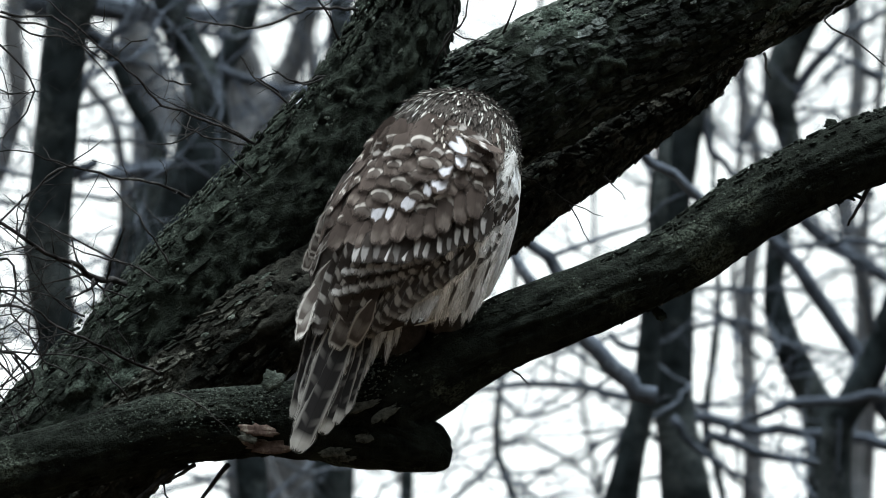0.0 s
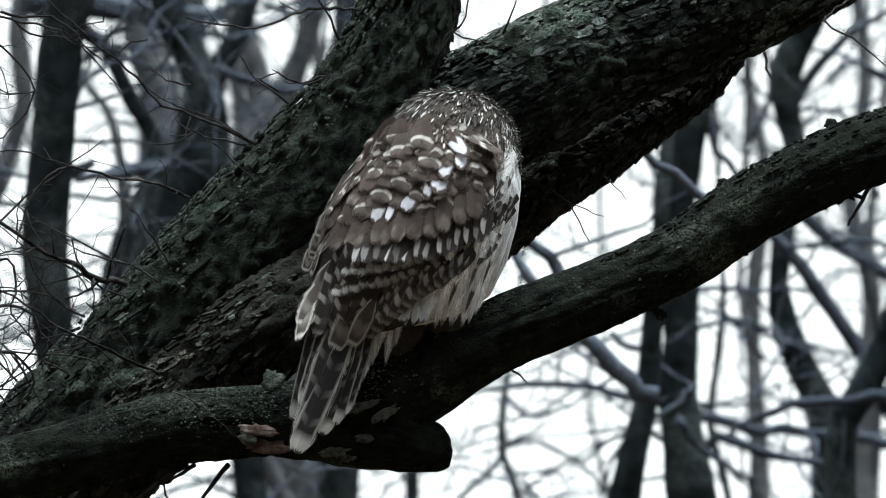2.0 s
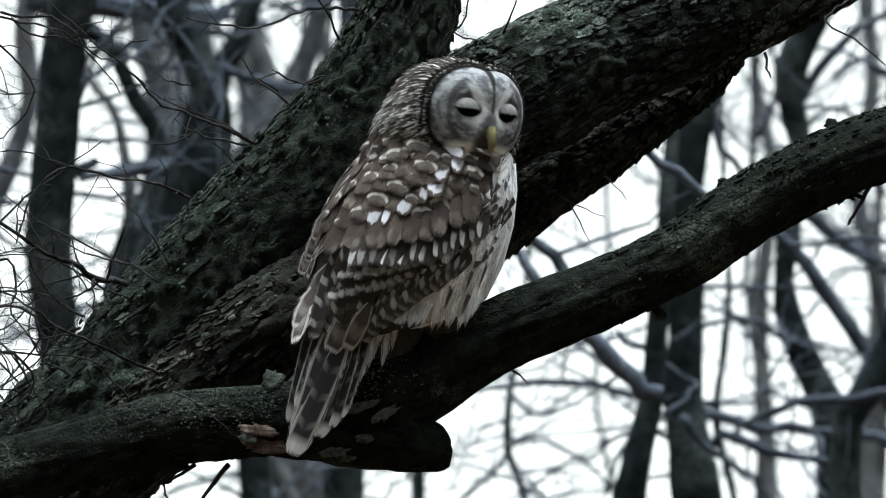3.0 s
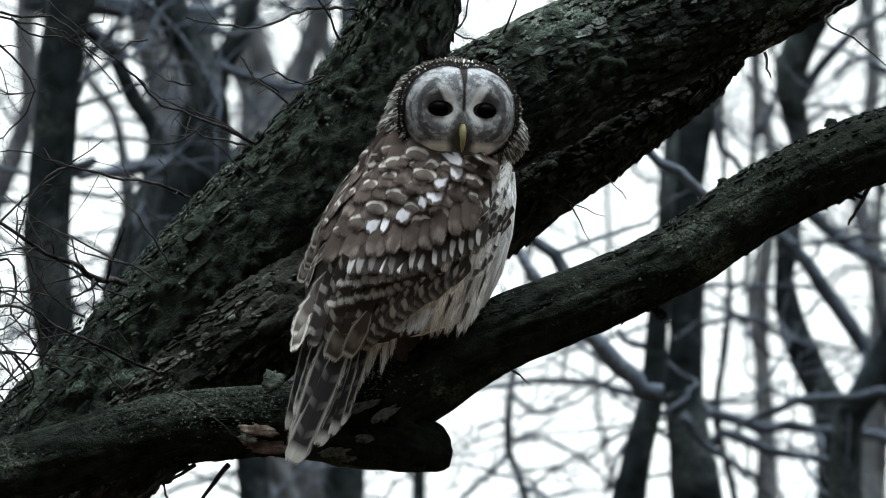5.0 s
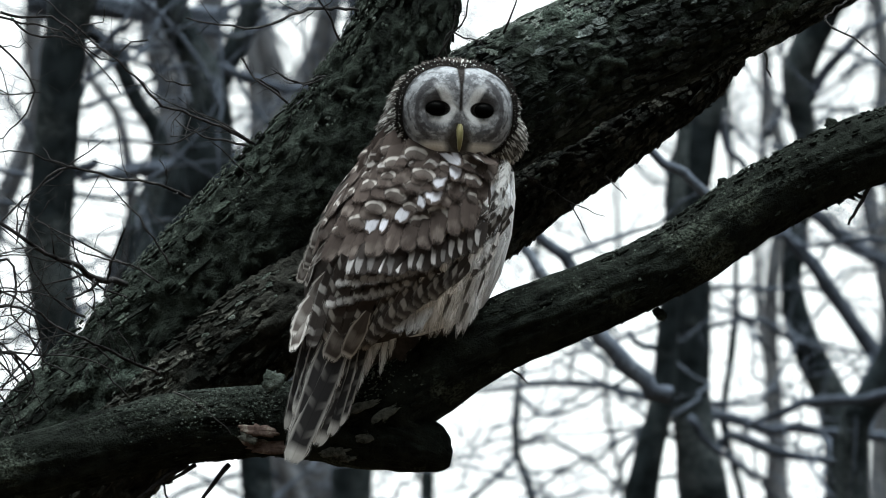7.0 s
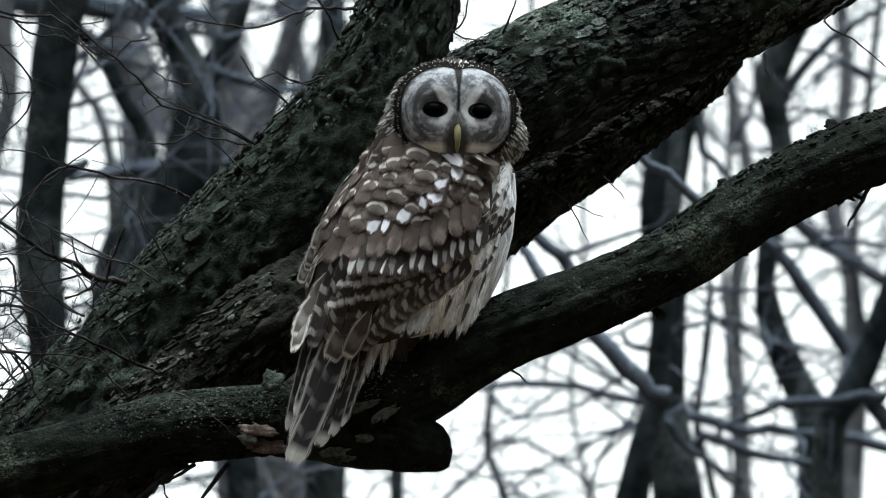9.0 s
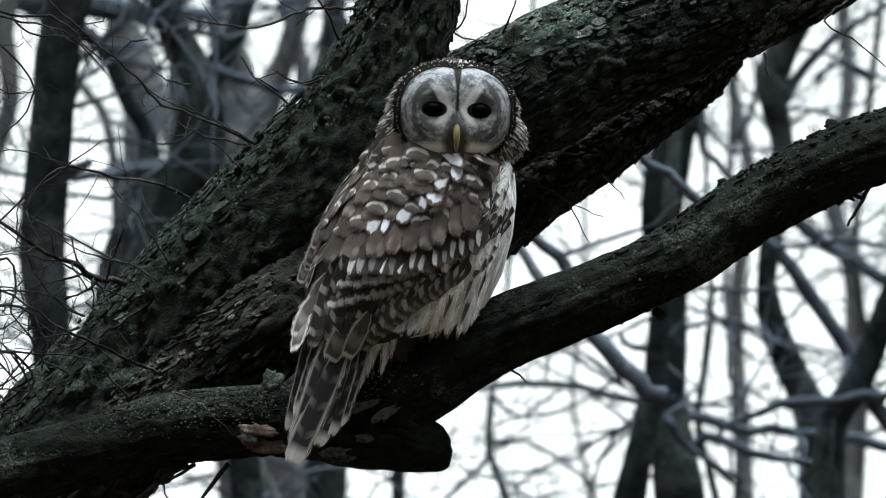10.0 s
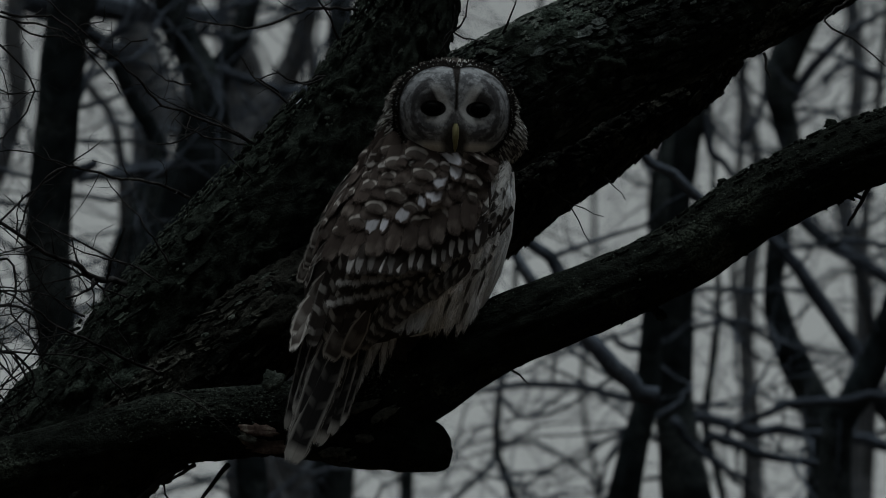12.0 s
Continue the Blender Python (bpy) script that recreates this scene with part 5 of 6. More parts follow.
for sgn in (-1, 1):
    c = Vector((sgn * EYE_X, disc_y(EYE_X, EYE_Z) + 0.0065, EYE_Z))
    bm = bmesh.new()
    bmesh.ops.create_uvsphere(bm, u_segments=24, v_segments=16, radius=0.0131, matrix=Matrix.Diagonal((1.10, 0.96, 0.72, 1)))
    eye = part("eye", bm, EYE, head, "dark glossy eye")
    eye.location = c
    bm = bmesh.new()
    ring0 = None
    for i in range(9):
        e = radians(-2 + i * 14)
        ring = []
        for k in range(15):
            a = radians(-70 + 10 * k)
            r = 0.0152
            ring.append(bm.verts.new((math.sin(a) * r * 1.12, -math.cos(a) * math.cos(e) * r, math.cos(a) * math.sin(e) * r * 0.95 + 0.0)))
        if ring0:
            for k in range(14):
                bm.faces.new((ring0[k], ring0[k + 1], ring[k + 1], ring[k]))
        ring0 = ring
    lid = part("eyelid", bm, LID, head, "pale feathered eyelid")
    lid.location = c
    eyelids.append((lid, c))
# beak: a narrow hooked wedge
bm = bmesh.new()
prev = None
for i in range(9):
    t = i / 8
    c = Vector((0, -0.0735 - 0.008 * math.sin(t * 2.4), -0.014 - 0.031 * t))
    w, h = 0.0043 * math.sin(min(1.0, 0.25 + t * 2.2) * math.pi / 2) * (1 - t) ** 0.55 + 0.0005, 0.010 * (1 - t) ** 0.7 + 0.0006
    ring = [bm.verts.new(c + Vector((math.cos(g) * w, math.sin(g) * h, 0))) for g in [2 * math.pi * k / 12 for k in range(12)]]
    if prev:
        for k in range(12):
            bm.faces.new((prev[k], prev[(k + 1) % 12], ring[(k + 1) % 12], ring[k]))
    prev = ring
bm.faces.new(prev)
bmesh.ops.recalc_face_normals(bm, faces=bm.faces)
part("beak", bm, HORN, head, "yellow hooked beak")


def tuft(parts, at, way, nor, length, width, kind="round"):
    """Adds one small feather to lists of points, faces and vane coordinates."""
    co, fa, uv = parts
    y = way.normalized()
    x = y.cross(nor).normalized()
    z = x.cross(y)
    base = len(co)
    for j, h in enumerate((0.5, 1.0, 0.95, 0.35)):
        for i in (-0.5, 0.0, 0.5):
            co.append(at + x * (i * h * width) + y * (length * j / 3) + z * (0.0 if i else width * 0.12))
            uv.append((i + 0.5, j / 3))
    for j in range(3):
        for i in range(2):
            k = base + 3 * j + i
            fa.append((k, k + 1, k + 4, k + 3))


def plumage(name, parts, mat, parent, label):
    me = bpy.data.meshes.new(name)
    co, fa, uv = parts
    me.from_pydata([tuple(c) for c in co], [], fa)
    lay_uv = me.uv_layers.new()
    for p in me.polygons:
        for li, vi in zip(p.loop_indices, p.vertices):
            lay_uv.data[li].uv = uv[vi]
    me.materials.append(mat)
    me.shade_smooth()
    ob = new(name, me)
    ob.parent = parent
    return tagged(ob, label, kind="stuff")


parts, cheeks = ([], [], []), ([], [], [])
for k in range(9500):
    h = 1 - 2 * (k + 0.5) / 9500
    g = k * 2.399963
    d = Vector((math.sqrt(1 - h * h) * math.cos(g), math.sqrt(1 - h * h) * math.sin(g), h))
    p = skull(d)
    if p.y < 0 and math.hypot(p.x, p.z) < disc_edge(math.atan2(p.z, p.x)) * 0.84:
        continue
    e1 = d.orthogonal().normalized() * 0.02
    e2 = d.cross(e1)
    nor = (skull((d + e1).normalized()) - p).cross(skull((d + e2).normalized()) - p).normalized()
    nor = nor if nor.dot(d) > 0 else -nor
    way = Vector((d.x * 0.5, 0.9, -0.55 - 0.3 * (d.y > 0)))
    way = (way - nor * way.dot(nor)).normalized() + Vector([rng.uniform(-0.12, 0.12) for _ in range(3)])
    s = rng.uniform(0.85, 1.2) * (1.0 + 0.35 * max(0.0, d.y))
    side = p.z < 0.018 + 0.012 * noise.noise(p * 60) and d.y < 0.42
    tuft(cheeks if side else parts, p - way * 0.004 - nor * 0.0012, way + nor * 0.05, nor, 0.018 * s * rng.uniform(0.6, 1.3), rng.uniform(0.0020, 0.0038))
hind = ([], [], [])
for k in range(900):
    # long soft feathers of the nape, hanging over the mantle
    g = rng.uniform(0.6, math.pi - 0.6)
    h = rng.uniform(-0.6, 0.0)
    d = Vector((math.cos(g) * math.sqrt(1 - h * h), math.sin(g) * math.sqrt(1 - h * h), h))
    p = skull(d)
    way = Vector((d.x * 0.35, d.y * 0.5, -1.0)) + Vector([rng.uniform(-0.12, 0.12) for _ in range(3)])
    tuft(hind, p - d * 0.001, way, Vector((d.x, d.y, 0.5)).normalized(), rng.uniform(0.016, 0.026), rng.uniform(0.003, 0.0055))
plumage("crown_plumage", parts, CROWN, head, "brown crown and nape barred with buff")
plumage("hindneck_plumage", hind, HIND, head, "long soft brown feathers of the hindneck")
plumage("cheek_plumage", cheeks, CHEEK, head, "pale mottled feathers on the sides of the head")
parts = ([], [], [])
for k in range(560):
    g = 2 * math.pi * (k + rng.uniform(-0.6, 0.6)) / 560 - math.pi
    r = disc_edge(g)
    for q, (grow, out) in enumerate(((0.98, 0.6), (1.04, 0.9))):
        x, z = r * grow * math.cos(g), r * grow * math.sin(g) - 0.001
        at = Vector((x, disc_y(x, z) + 0.010 + 0.005 * q, z))
        way = Vector((math.cos(g) * out, 0.55, math.sin(g) * out)) + Vector([rng.uniform(-0.15, 0.15) for _ in range(3)])
        tuft(parts, at, way, Vector((math.cos(g) * 0.4, -1, math.sin(g) * 0.4)), rng.uniform(0.003, 0.0075), 0.0019)
plumage("ruff", parts, RIM, head, "dark ruff flecked with white round the face")

# ---------- the wood behind ----------
def sprout(bm, p, d, length, r, rng, depth, seg, spread=0.75):
    """A kinked branch with spurs and side branches, wandering and tapering."""
    n = max(4, int(length / 0.06))
    pts, rr = [p], [r]
    for i in range(n):
        d = (d + Vector([rng.gauss(0, 0.27) for _ in range(3)]) + Vector((0, 0, 0.02))).normalized()
        pts.append(pts[-1] + d * length / n)
        rr.append(r * (1 - 0.72 * (i + 1) / n) * rng.uniform(0.85, 1.25))
        if depth and i > 0 and rng.random() < 0.40:
            e = (d + Vector([rng.gauss(0, spread) for _ in range(3)])).normalized()
            sprout(bm, pts[-1], e, length * rng.uniform(0.18, 0.5) * (1 - 0.4 * i / n), rr[-1] * rng.uniform(0.5, 0.75), rng, depth - 1, max(3, seg - 1), spread)
    tube(bm, pts, rr, seg, 0.0, 1.0, 0, False)


def far_tree(points, seed, up=3.0, boughs=9, label="", mat=None, size=1.0):
    """A bare tree whose trunk runs through points (across, back, up, radius), listed from the top down, and on to the ground."""
    rng = random.Random(seed)
    pts = [P(*q[:3]) for q in points]
    rr = [q[3] for q in points]
    low = pts[-1]
    run = (low - pts[-2]).normalized()
    foot = Vector((low.x + run.x * 0.8, low.y + rng.uniform(-0.2, 0.2), 0.0))
    top = pts[0] + (pts[0] - pts[1]).normalized() * up * 0.5 + Vector((rng.uniform(-0.3, 0.3), 0, up * 0.5))
    mine = len(spline(pts, rr, 0.08)[0])
    pts = [top] + pts + [low.lerp(foot, 0.5) + run * 0.15, foot - Vector((0, 0, 0.1))]
    rr = [rr[0] * 0.35] + rr + [rr[-1] * 1.2, rr[-1] * 1.7]
    thing = new("bare_tree")
    thing.location = foot
    tagged(thing, label or "leafless grey tree with crooked boughs in the wood behind", "tree", "trees of the wood behind")
    path, rad = spline(pts, rr, 0.08)
    bm = bmesh.new()
    tube(bm, path, rad, 16, 0.16, 0.9, seed, True, 0.004)
    part("trunk", bm, mat or BARK_FAR, thing, origin=foot)
    lead = int((pts[1] - pts[0]).length / 0.08)
    for k in range(boughs):
        i = min(len(path) - 3, max(1, int(lead + mine * rng.uniform(-0.35, 1.05))))
        d = Vector((rng.choice((-1, 1)) * rng.uniform(0.4, 1.2), rng.gauss(0, 0.5), rng.uniform(-0.15, 0.8))).normalized()
        bm = bmesh.new()
        sprout(bm, path[i], d, rng.uniform(0.5, 1.3) * size, min(0.0055, 0.0018 + rad[i] * rng.uniform(0.05, 0.13)), rng, 3, 5)
        tagged(part("bough", bm, TWIG_HAZED, thing, origin=foot), kind="stuff")
    return thing


def far_bough(owner, seed, every, length, *points):
    """A placed bough through points (across, back, up, radius) with its own side twigs."""
    rng, parent = random.Random(seed), WOOD[owner]
    path, rad = spline([P(*q[:3]) for q in points], [q[3] for q in points], 0.05)
    path = [q + Vector([rng.gauss(0, 0.004) for _ in range(3)]) for q in path]
    bm = bmesh.new()
    tube(bm, path, rad, 8, 0.12, 2.0, seed, True)
    for i in range(2, len(path) - 1):
        if rng.random() < every * 0.35:
            d = Vector((rng.gauss(0, 1), rng.gauss(0, 0.4), rng.gauss(0.2, 0.8))).normalized()
            sprout(bm, path[i], d, length * rng.uniform(0.5, 1.4), rad[i] * rng.uniform(0.25, 0.45), rng, 2, 5)
    return tagged(part("bough", bm, TWIG_HAZED, parent, origin=parent.location), kind="stuff")


WOOD = []


def grow(mat, boughs, *points):
    """One more tree of the wood behind."""
    WOOD.append(far_tree(points, 20 + len(WOOD), boughs=boughs, mat=mat))


grow(BARK_FAR, 26, (0.597, 8.000, 0.476, 0.0275), (0.579, 8.000, 0.388, 0.0287), (0.547, 8.000, 0.301, 0.0362), (0.509, 8.000, 0.176, 0.0499), (0.497, 8.000, 0.051, 0.0449), (0.513, 8.000, -0.099, 0.0424), (0.516, 8.000, -0.198, 0.0412), (0.507, 8.000, -0.323, 0.0449), (0.526, 8.000, -0.448, 0.0499), (0.542, 8.000, -0.560, 0.0537), (0.557, 8.000, -0.648, 0.0549))
grow(BARK_FAR, 6, (0.454, 7.000, 0.165, 0.0140), (0.440, 7.000, -0.011, 0.0176), (0.426, 7.000, -0.186, 0.0199), (0.417, 7.000, -0.303, 0.0234), (0.391, 7.000, -0.420, 0.0281), (0.370, 7.000, -0.516, 0.0316), (0.356, 7.000, -0.607, 0.0328))
grow(BARK_FAR, 30, (0.890, 9.000, 0.638, 0.0371), (0.841, 9.000, 0.532, 0.0385), (0.790, 9.000, 0.412, 0.0385), (0.796, 9.000, 0.320, 0.0305), (0.817, 9.000, 0.227, 0.0265), (0.797, 9.000, 0.081, 0.0252), (0.775, 9.000, -0.078, 0.0239), (0.794, 9.000, -0.184, 0.0318), (0.833, 9.000, -0.277, 0.0345), (0.873, 9.000, -0.357, 0.0385), (0.897, 9.000, -0.450, 0.0451), (0.902, 9.000, -0.595, 0.0504), (0.905, 9.000, -0.688, 0.0531))
grow(BARK_FAR, 12, (1.004, 7.400, 0.025, 0.0192), (0.950, 7.400, -0.143, 0.0264), (0.918, 7.400, -0.239, 0.0288), (0.882, 7.400, -0.305, 0.0312), (0.841, 7.400, -0.371, 0.0336), (0.834, 7.400, -0.491, 0.0360), (0.836, 7.400, -0.624, 0.0384))
grow(BARK_FAR, 19, (-0.692, 6.000, 0.558, 0.0502), (-0.720, 6.000, 0.460, 0.0481), (-0.736, 6.000, 0.372, 0.0437), (-0.745, 6.000, 0.263, 0.0404), (-0.750, 6.000, 0.176, 0.0404), (-0.758, 6.000, 0.099, 0.0415), (-0.763, 6.000, 0.045, 0.0426), (-0.762, 6.000, -0.043, 0.0415), (-0.747, 6.000, -0.174, 0.0393), (-0.734, 6.000, -0.501, 0.0415))
grow(BARK_FAR, 19, (-0.904, 8.000, 0.588, 0.0150), (-0.819, 8.000, 0.503, 0.0175), (-0.744, 8.000, 0.451, 0.0175), (-0.711, 8.000, 0.388, 0.0162), (-0.684, 8.000, 0.326, 0.0162), (-0.647, 8.000, 0.273, 0.0175), (-0.633, 8.000, 0.223, 0.0212), (-0.639, 8.000, 0.139, 0.0300), (-0.667, 8.000, 0.051, 0.0424), (-0.697, 8.000, -0.049, 0.0499), (-0.723, 8.000, -0.223, 0.0449), (-0.741, 8.000, -0.573, 0.0424))
grow(BARK_FAR, 19, (-0.584, 7.000, 0.598, 0.0281), (-0.571, 7.000, 0.528, 0.0304), (-0.548, 7.000, 0.458, 0.0316), (-0.514, 7.000, 0.393, 0.0339), (-0.489, 7.000, 0.317, 0.0421), (-0.494, 7.000, 0.224, 0.0538), (-0.514, 7.000, 0.130, 0.0585), (-0.601, 7.000, -0.069, 0.0585), (-0.730, 7.000, -0.537, 0.0538))
grow(BARK_FAR, 19, (-0.400, 7.600, 0.634, 0.0219), (-0.416, 7.600, 0.537, 0.0243), (-0.431, 7.600, 0.473, 0.0256), (-0.458, 7.600, 0.421, 0.0268), (-0.494, 7.600, 0.360, 0.0292), (-0.509, 7.600, 0.269, 0.0316), (-0.514, 7.600, 0.172, 0.0341), (-0.406, 7.600, -0.559, 0.0316))
grow(BARK_HAZED, 19, (-0.411, 15.000, 0.935, 0.0341), (-0.429, 15.000, 0.755, 0.0377), (-0.474, 15.000, 0.612, 0.0395), (-0.535, 15.000, 0.468, 0.0502), (-0.578, 15.000, 0.361, 0.0754), (-0.617, 15.000, 0.181, 0.0790), (-0.635, 15.000, -0.824, 0.0538))
grow(BARK_FAR, 6, (-0.231, 9.000, 0.187, 0.0318), (-0.237, 9.000, -0.211, 0.0424), (-0.255, 9.000, -0.556, 0.0477), (-0.257, 9.000, -0.662, 0.0504))
grow(BARK_FAR, 9, (-0.076, 12.000, -0.248, 0.0140), (-0.097, 12.000, -0.498, 0.0172), (-0.100, 12.000, -0.763, 0.0187))
grow(BARK_FAR, 6, (0.647, 9.000, -0.105, 0.0053), (0.639, 9.000, -0.211, 0.0073), (0.629, 9.000, -0.290, 0.0073), (0.615, 9.000, -0.403, 0.0080), (0.634, 9.000, -0.489, 0.0080), (0.660, 9.000, -0.595, 0.0086), (0.671, 9.000, -0.675, 0.0093))
grow(BARK_HAZED, 22, (1.358, 14.000, 0.860, 0.0103), (1.318, 14.000, 0.414, 0.0120), (1.280, 14.000, 0.036, 0.0137), (1.306, 14.000, -0.359, 0.0154), (1.289, 14.000, -0.856, 0.0172))
grow(BARK_HAZED, 22, (1.004, 16.000, 0.938, 0.0094), (0.985, 16.000, 0.358, 0.0112), (0.966, 16.000, -0.110, 0.0112), (1.013, 16.000, -0.522, 0.0131), (1.000, 16.000, -0.934, 0.0150))
grow(BARK_FAR, 14, (0.170, 10.000, -0.167, 0.0056), (0.140, 10.000, -0.364, 0.0077), (0.135, 10.000, -0.504, 0.0091), (0.170, 10.000, -0.605, 0.0098), (0.184, 10.000, -0.715, 0.0098))
grow(BARK_HAZED, 10, (0.529, 18.000, 0.489, 0.0061), (0.544, 18.000, -0.018, 0.0081), (0.499, 18.000, -0.525, 0.0081), (0.564, 18.000, -0.870, 0.0101), (0.600, 18.000, -1.032, 0.0101))
grow(BARK_HAZED, 14, (-1.161, 12.000, 0.782, 0.0281), (-1.189, 12.000, 0.594, 0.0281), (-1.170, 12.000, 0.407, 0.0250), (-1.231, 12.000, 0.220, 0.0265), (-1.301, 12.000, 0.033, 0.0281), (-1.364, 12.000, -0.404, 0.0312), (-1.348, 12.000, -0.779, 0.0343))
grow(BARK_HAZED, 9, (-0.955, 11.000, 0.505, 0.0089), (-0.937, 11.000, 0.439, 0.0104), (-0.880, 11.000, 0.369, 0.0119), (-0.857, 11.000, 0.305, 0.0126), (-0.842, 11.000, 0.216, 0.0133), (-0.833, 11.000, 0.061, 0.0163), (-0.866, 11.000, -0.680, 0.0193))
grow(BARK_HAZED, 10, (-0.911, 18.000, 1.016, 0.0406), (-0.917, 18.000, 0.773, 0.0426), (-0.890, 18.000, 0.489, 0.0446), (-0.819, 18.000, -0.018, 0.0527), (-0.495, 18.000, -1.012, 0.0609))
grow(BARK_HAZED, 9, (-1.298, 20.000, 1.138, 0.0393), (-1.228, 20.000, 0.963, 0.0393), (-1.140, 20.000, 0.789, 0.0371), (-1.035, 20.000, 0.548, 0.0415), (-0.948, 20.000, 0.264, 0.0655), (-0.664, 20.000, -1.003, 0.0655))
grow(BARK_HAZED, 9, (-0.924, 23.000, 1.260, 0.0387), (-0.934, 23.000, 0.921, 0.0314), (-0.900, 23.000, 0.583, 0.0387), (-0.880, 23.000, 0.099, 0.0726), (-0.638, 23.000, -1.110, 0.0726))
grow(BARK_HAZED, 9, (-0.753, 26.000, 1.382, 0.0371), (-0.615, 26.000, 0.905, 0.0371), (-0.581, 26.000, 0.586, 0.0477), (-0.594, 26.000, 0.109, 0.0600), (-0.621, 26.000, -1.218, 0.0560))
grow(BARK_HAZED, 9, (-0.282, 13.000, 0.821, 0.0229), (-0.308, 13.000, 0.624, 0.0246), (-0.334, 13.000, 0.477, 0.0262), (-0.400, 13.000, 0.067, 0.0360), (-0.433, 13.000, -0.818, 0.0393))
grow(BARK_HAZED, 6, (-0.462, 10.000, -0.448, 0.0169), (-0.441, 10.000, -0.546, 0.0197), (-0.399, 10.000, -0.645, 0.0225), (-0.392, 10.000, -0.729, 0.0239))
grow(BARK_HAZED, 10, (-1.199, 19.000, 1.055, 0.0548), (-1.150, 19.000, 0.803, 0.0632), (-1.087, 19.000, 0.529, 0.0674), (-1.125, 19.000, 0.023, 0.0758), (-1.420, 19.000, -0.967, 0.0843))
grow(BARK_HAZED, 18, (-0.759, 17.000, 0.977, 0.0273), (-0.700, 17.000, 0.743, 0.0351), (-0.648, 17.000, 0.529, 0.0468), (-0.671, 17.000, 0.275, 0.0585), (-1.256, 17.000, -0.895, 0.0663))
grow(BARK_HAZED, 18, (1.787, 24.000, 1.251, 0.0300), (1.837, 24.000, 0.726, 0.0350), (1.763, 24.000, 0.277, 0.0399), (1.862, 24.000, -0.197, 0.0449), (1.812, 24.000, -1.271, 0.0549))
grow(BARK_HAZED, 22, (1.235, 21.000, 1.133, 0.0226), (1.190, 21.000, 0.726, 0.0249), (1.269, 21.000, 0.274, 0.0294), (1.213, 21.000, -0.269, 0.0317), (1.258, 21.000, -1.152, 0.0407))
far_bough(3, 300, 0.90, 0.45, (1.063, 8.500, -0.456, 0.0142), (0.999, 8.500, -0.442, 0.0142), (0.922, 8.500, -0.424, 0.0129), (0.832, 8.500, -0.411, 0.0129), (0.703, 8.500, -0.412, 0.0129), (0.600, 8.500, -0.391, 0.0129), (0.484, 8.500, -0.350, 0.0116), (0.381, 8.500, -0.327, 0.0103), (0.252, 8.500, -0.308, 0.0097), (0.111, 8.500, -0.321, 0.0077), (-0.018, 8.500, -0.330, 0.0051))
far_bough(3, 301, 0.90, 0.40, (0.950, 7.300, -0.307, 0.0119), (0.855, 7.300, -0.319, 0.0119), (0.735, 7.300, -0.328, 0.0107), (0.652, 7.300, -0.359, 0.0072), (0.604, 7.300, -0.393, 0.0036))
far_bough(3, 302, 0.40, 0.45, (0.987, 7.500, -0.398, 0.0193), (0.948, 7.500, -0.340, 0.0193), (0.902, 7.500, -0.255, 0.0181), (0.854, 7.500, -0.171, 0.0169), (0.793, 7.500, -0.086, 0.0169), (0.721, 7.500, 0.004, 0.0145), (0.660, 7.500, 0.037, 0.0121))
far_bough(1, 303, 0.30, 0.35, (0.371, 5.000, -0.268, 0.0183), (0.351, 5.000, -0.253, 0.0183), (0.310, 5.000, -0.212, 0.0183), (0.249, 5.000, -0.159, 0.0162), (0.178, 5.000, -0.072, 0.0122), (0.138, 5.000, -0.029, 0.0101), (0.097, 5.000, 0.011, 0.0091))
far_bough(1, 304, 0.30, 0.35, (0.253, 5.200, -0.164, 0.0103), (0.212, 5.200, -0.045, 0.0124), (0.156, 5.200, 0.011, 0.0113), (0.099, 5.200, 0.053, 0.0093))
far_bough(1, 305, 0.30, 0.30, (0.422, 7.000, -0.221, 0.0082), (0.381, 7.000, -0.200, 0.0070), (0.341, 7.000, -0.177, 0.0059))
far_bough(0, 306, 0.30, 0.30, (0.494, 3.600, 0.014, 0.0081), (0.417, 3.600, 0.081, 0.0081), (0.367, 3.600, 0.118, 0.0081), (0.313, 3.600, 0.155, 0.0072), (0.268, 3.600, 0.182, 0.0063))
far_bough(2, 307, 0.80, 0.60, (0.804, 9.000, 0.326, 0.0159), (0.870, 9.000, 0.426, 0.0119), (0.950, 9.000, 0.505, 0.0093), (1.082, 9.000, 0.585, 0.0066))
far_bough(2, 308, 0.70, 0.50, (0.798, 9.000, 0.094, 0.0186), (0.844, 9.000, 0.061, 0.0172), (0.910, 9.000, 0.015, 0.0172), (1.040, 9.000, -0.065, 0.0159), (1.135, 9.000, -0.105, 0.0133))
far_bough(0, 309, 0.70, 0.40, (0.538, 8.000, -0.486, 0.0125), (0.594, 8.000, -0.417, 0.0112), (0.694, 8.000, -0.448, 0.0112), (0.794, 8.000, -0.468, 0.0100), (0.894, 8.000, -0.476, 0.0075))
far_bough(0, 310, 0.50, 0.40, (0.497, 7.600, -0.364, 0.0097), (0.525, 7.600, -0.403, 0.0085), (0.582, 7.600, -0.455, 0.0073), (0.665, 7.600, -0.510, 0.0061))
far_bough(0, 311, 0.50, 0.40, (0.563, 8.000, 0.326, 0.0100), (0.597, 8.000, 0.213, 0.0087), (0.644, 8.000, 0.164, 0.0075), (0.707, 8.000, 0.139, 0.0062))
far_bough(6, 312, 0.60, 0.40, (-0.506, 7.000, 0.385, 0.0105), (-0.455, 7.000, 0.366, 0.0105), (-0.414, 7.000, 0.350, 0.0105), (-0.332, 7.000, 0.329, 0.0094), (-0.250, 7.000, 0.319, 0.0070))
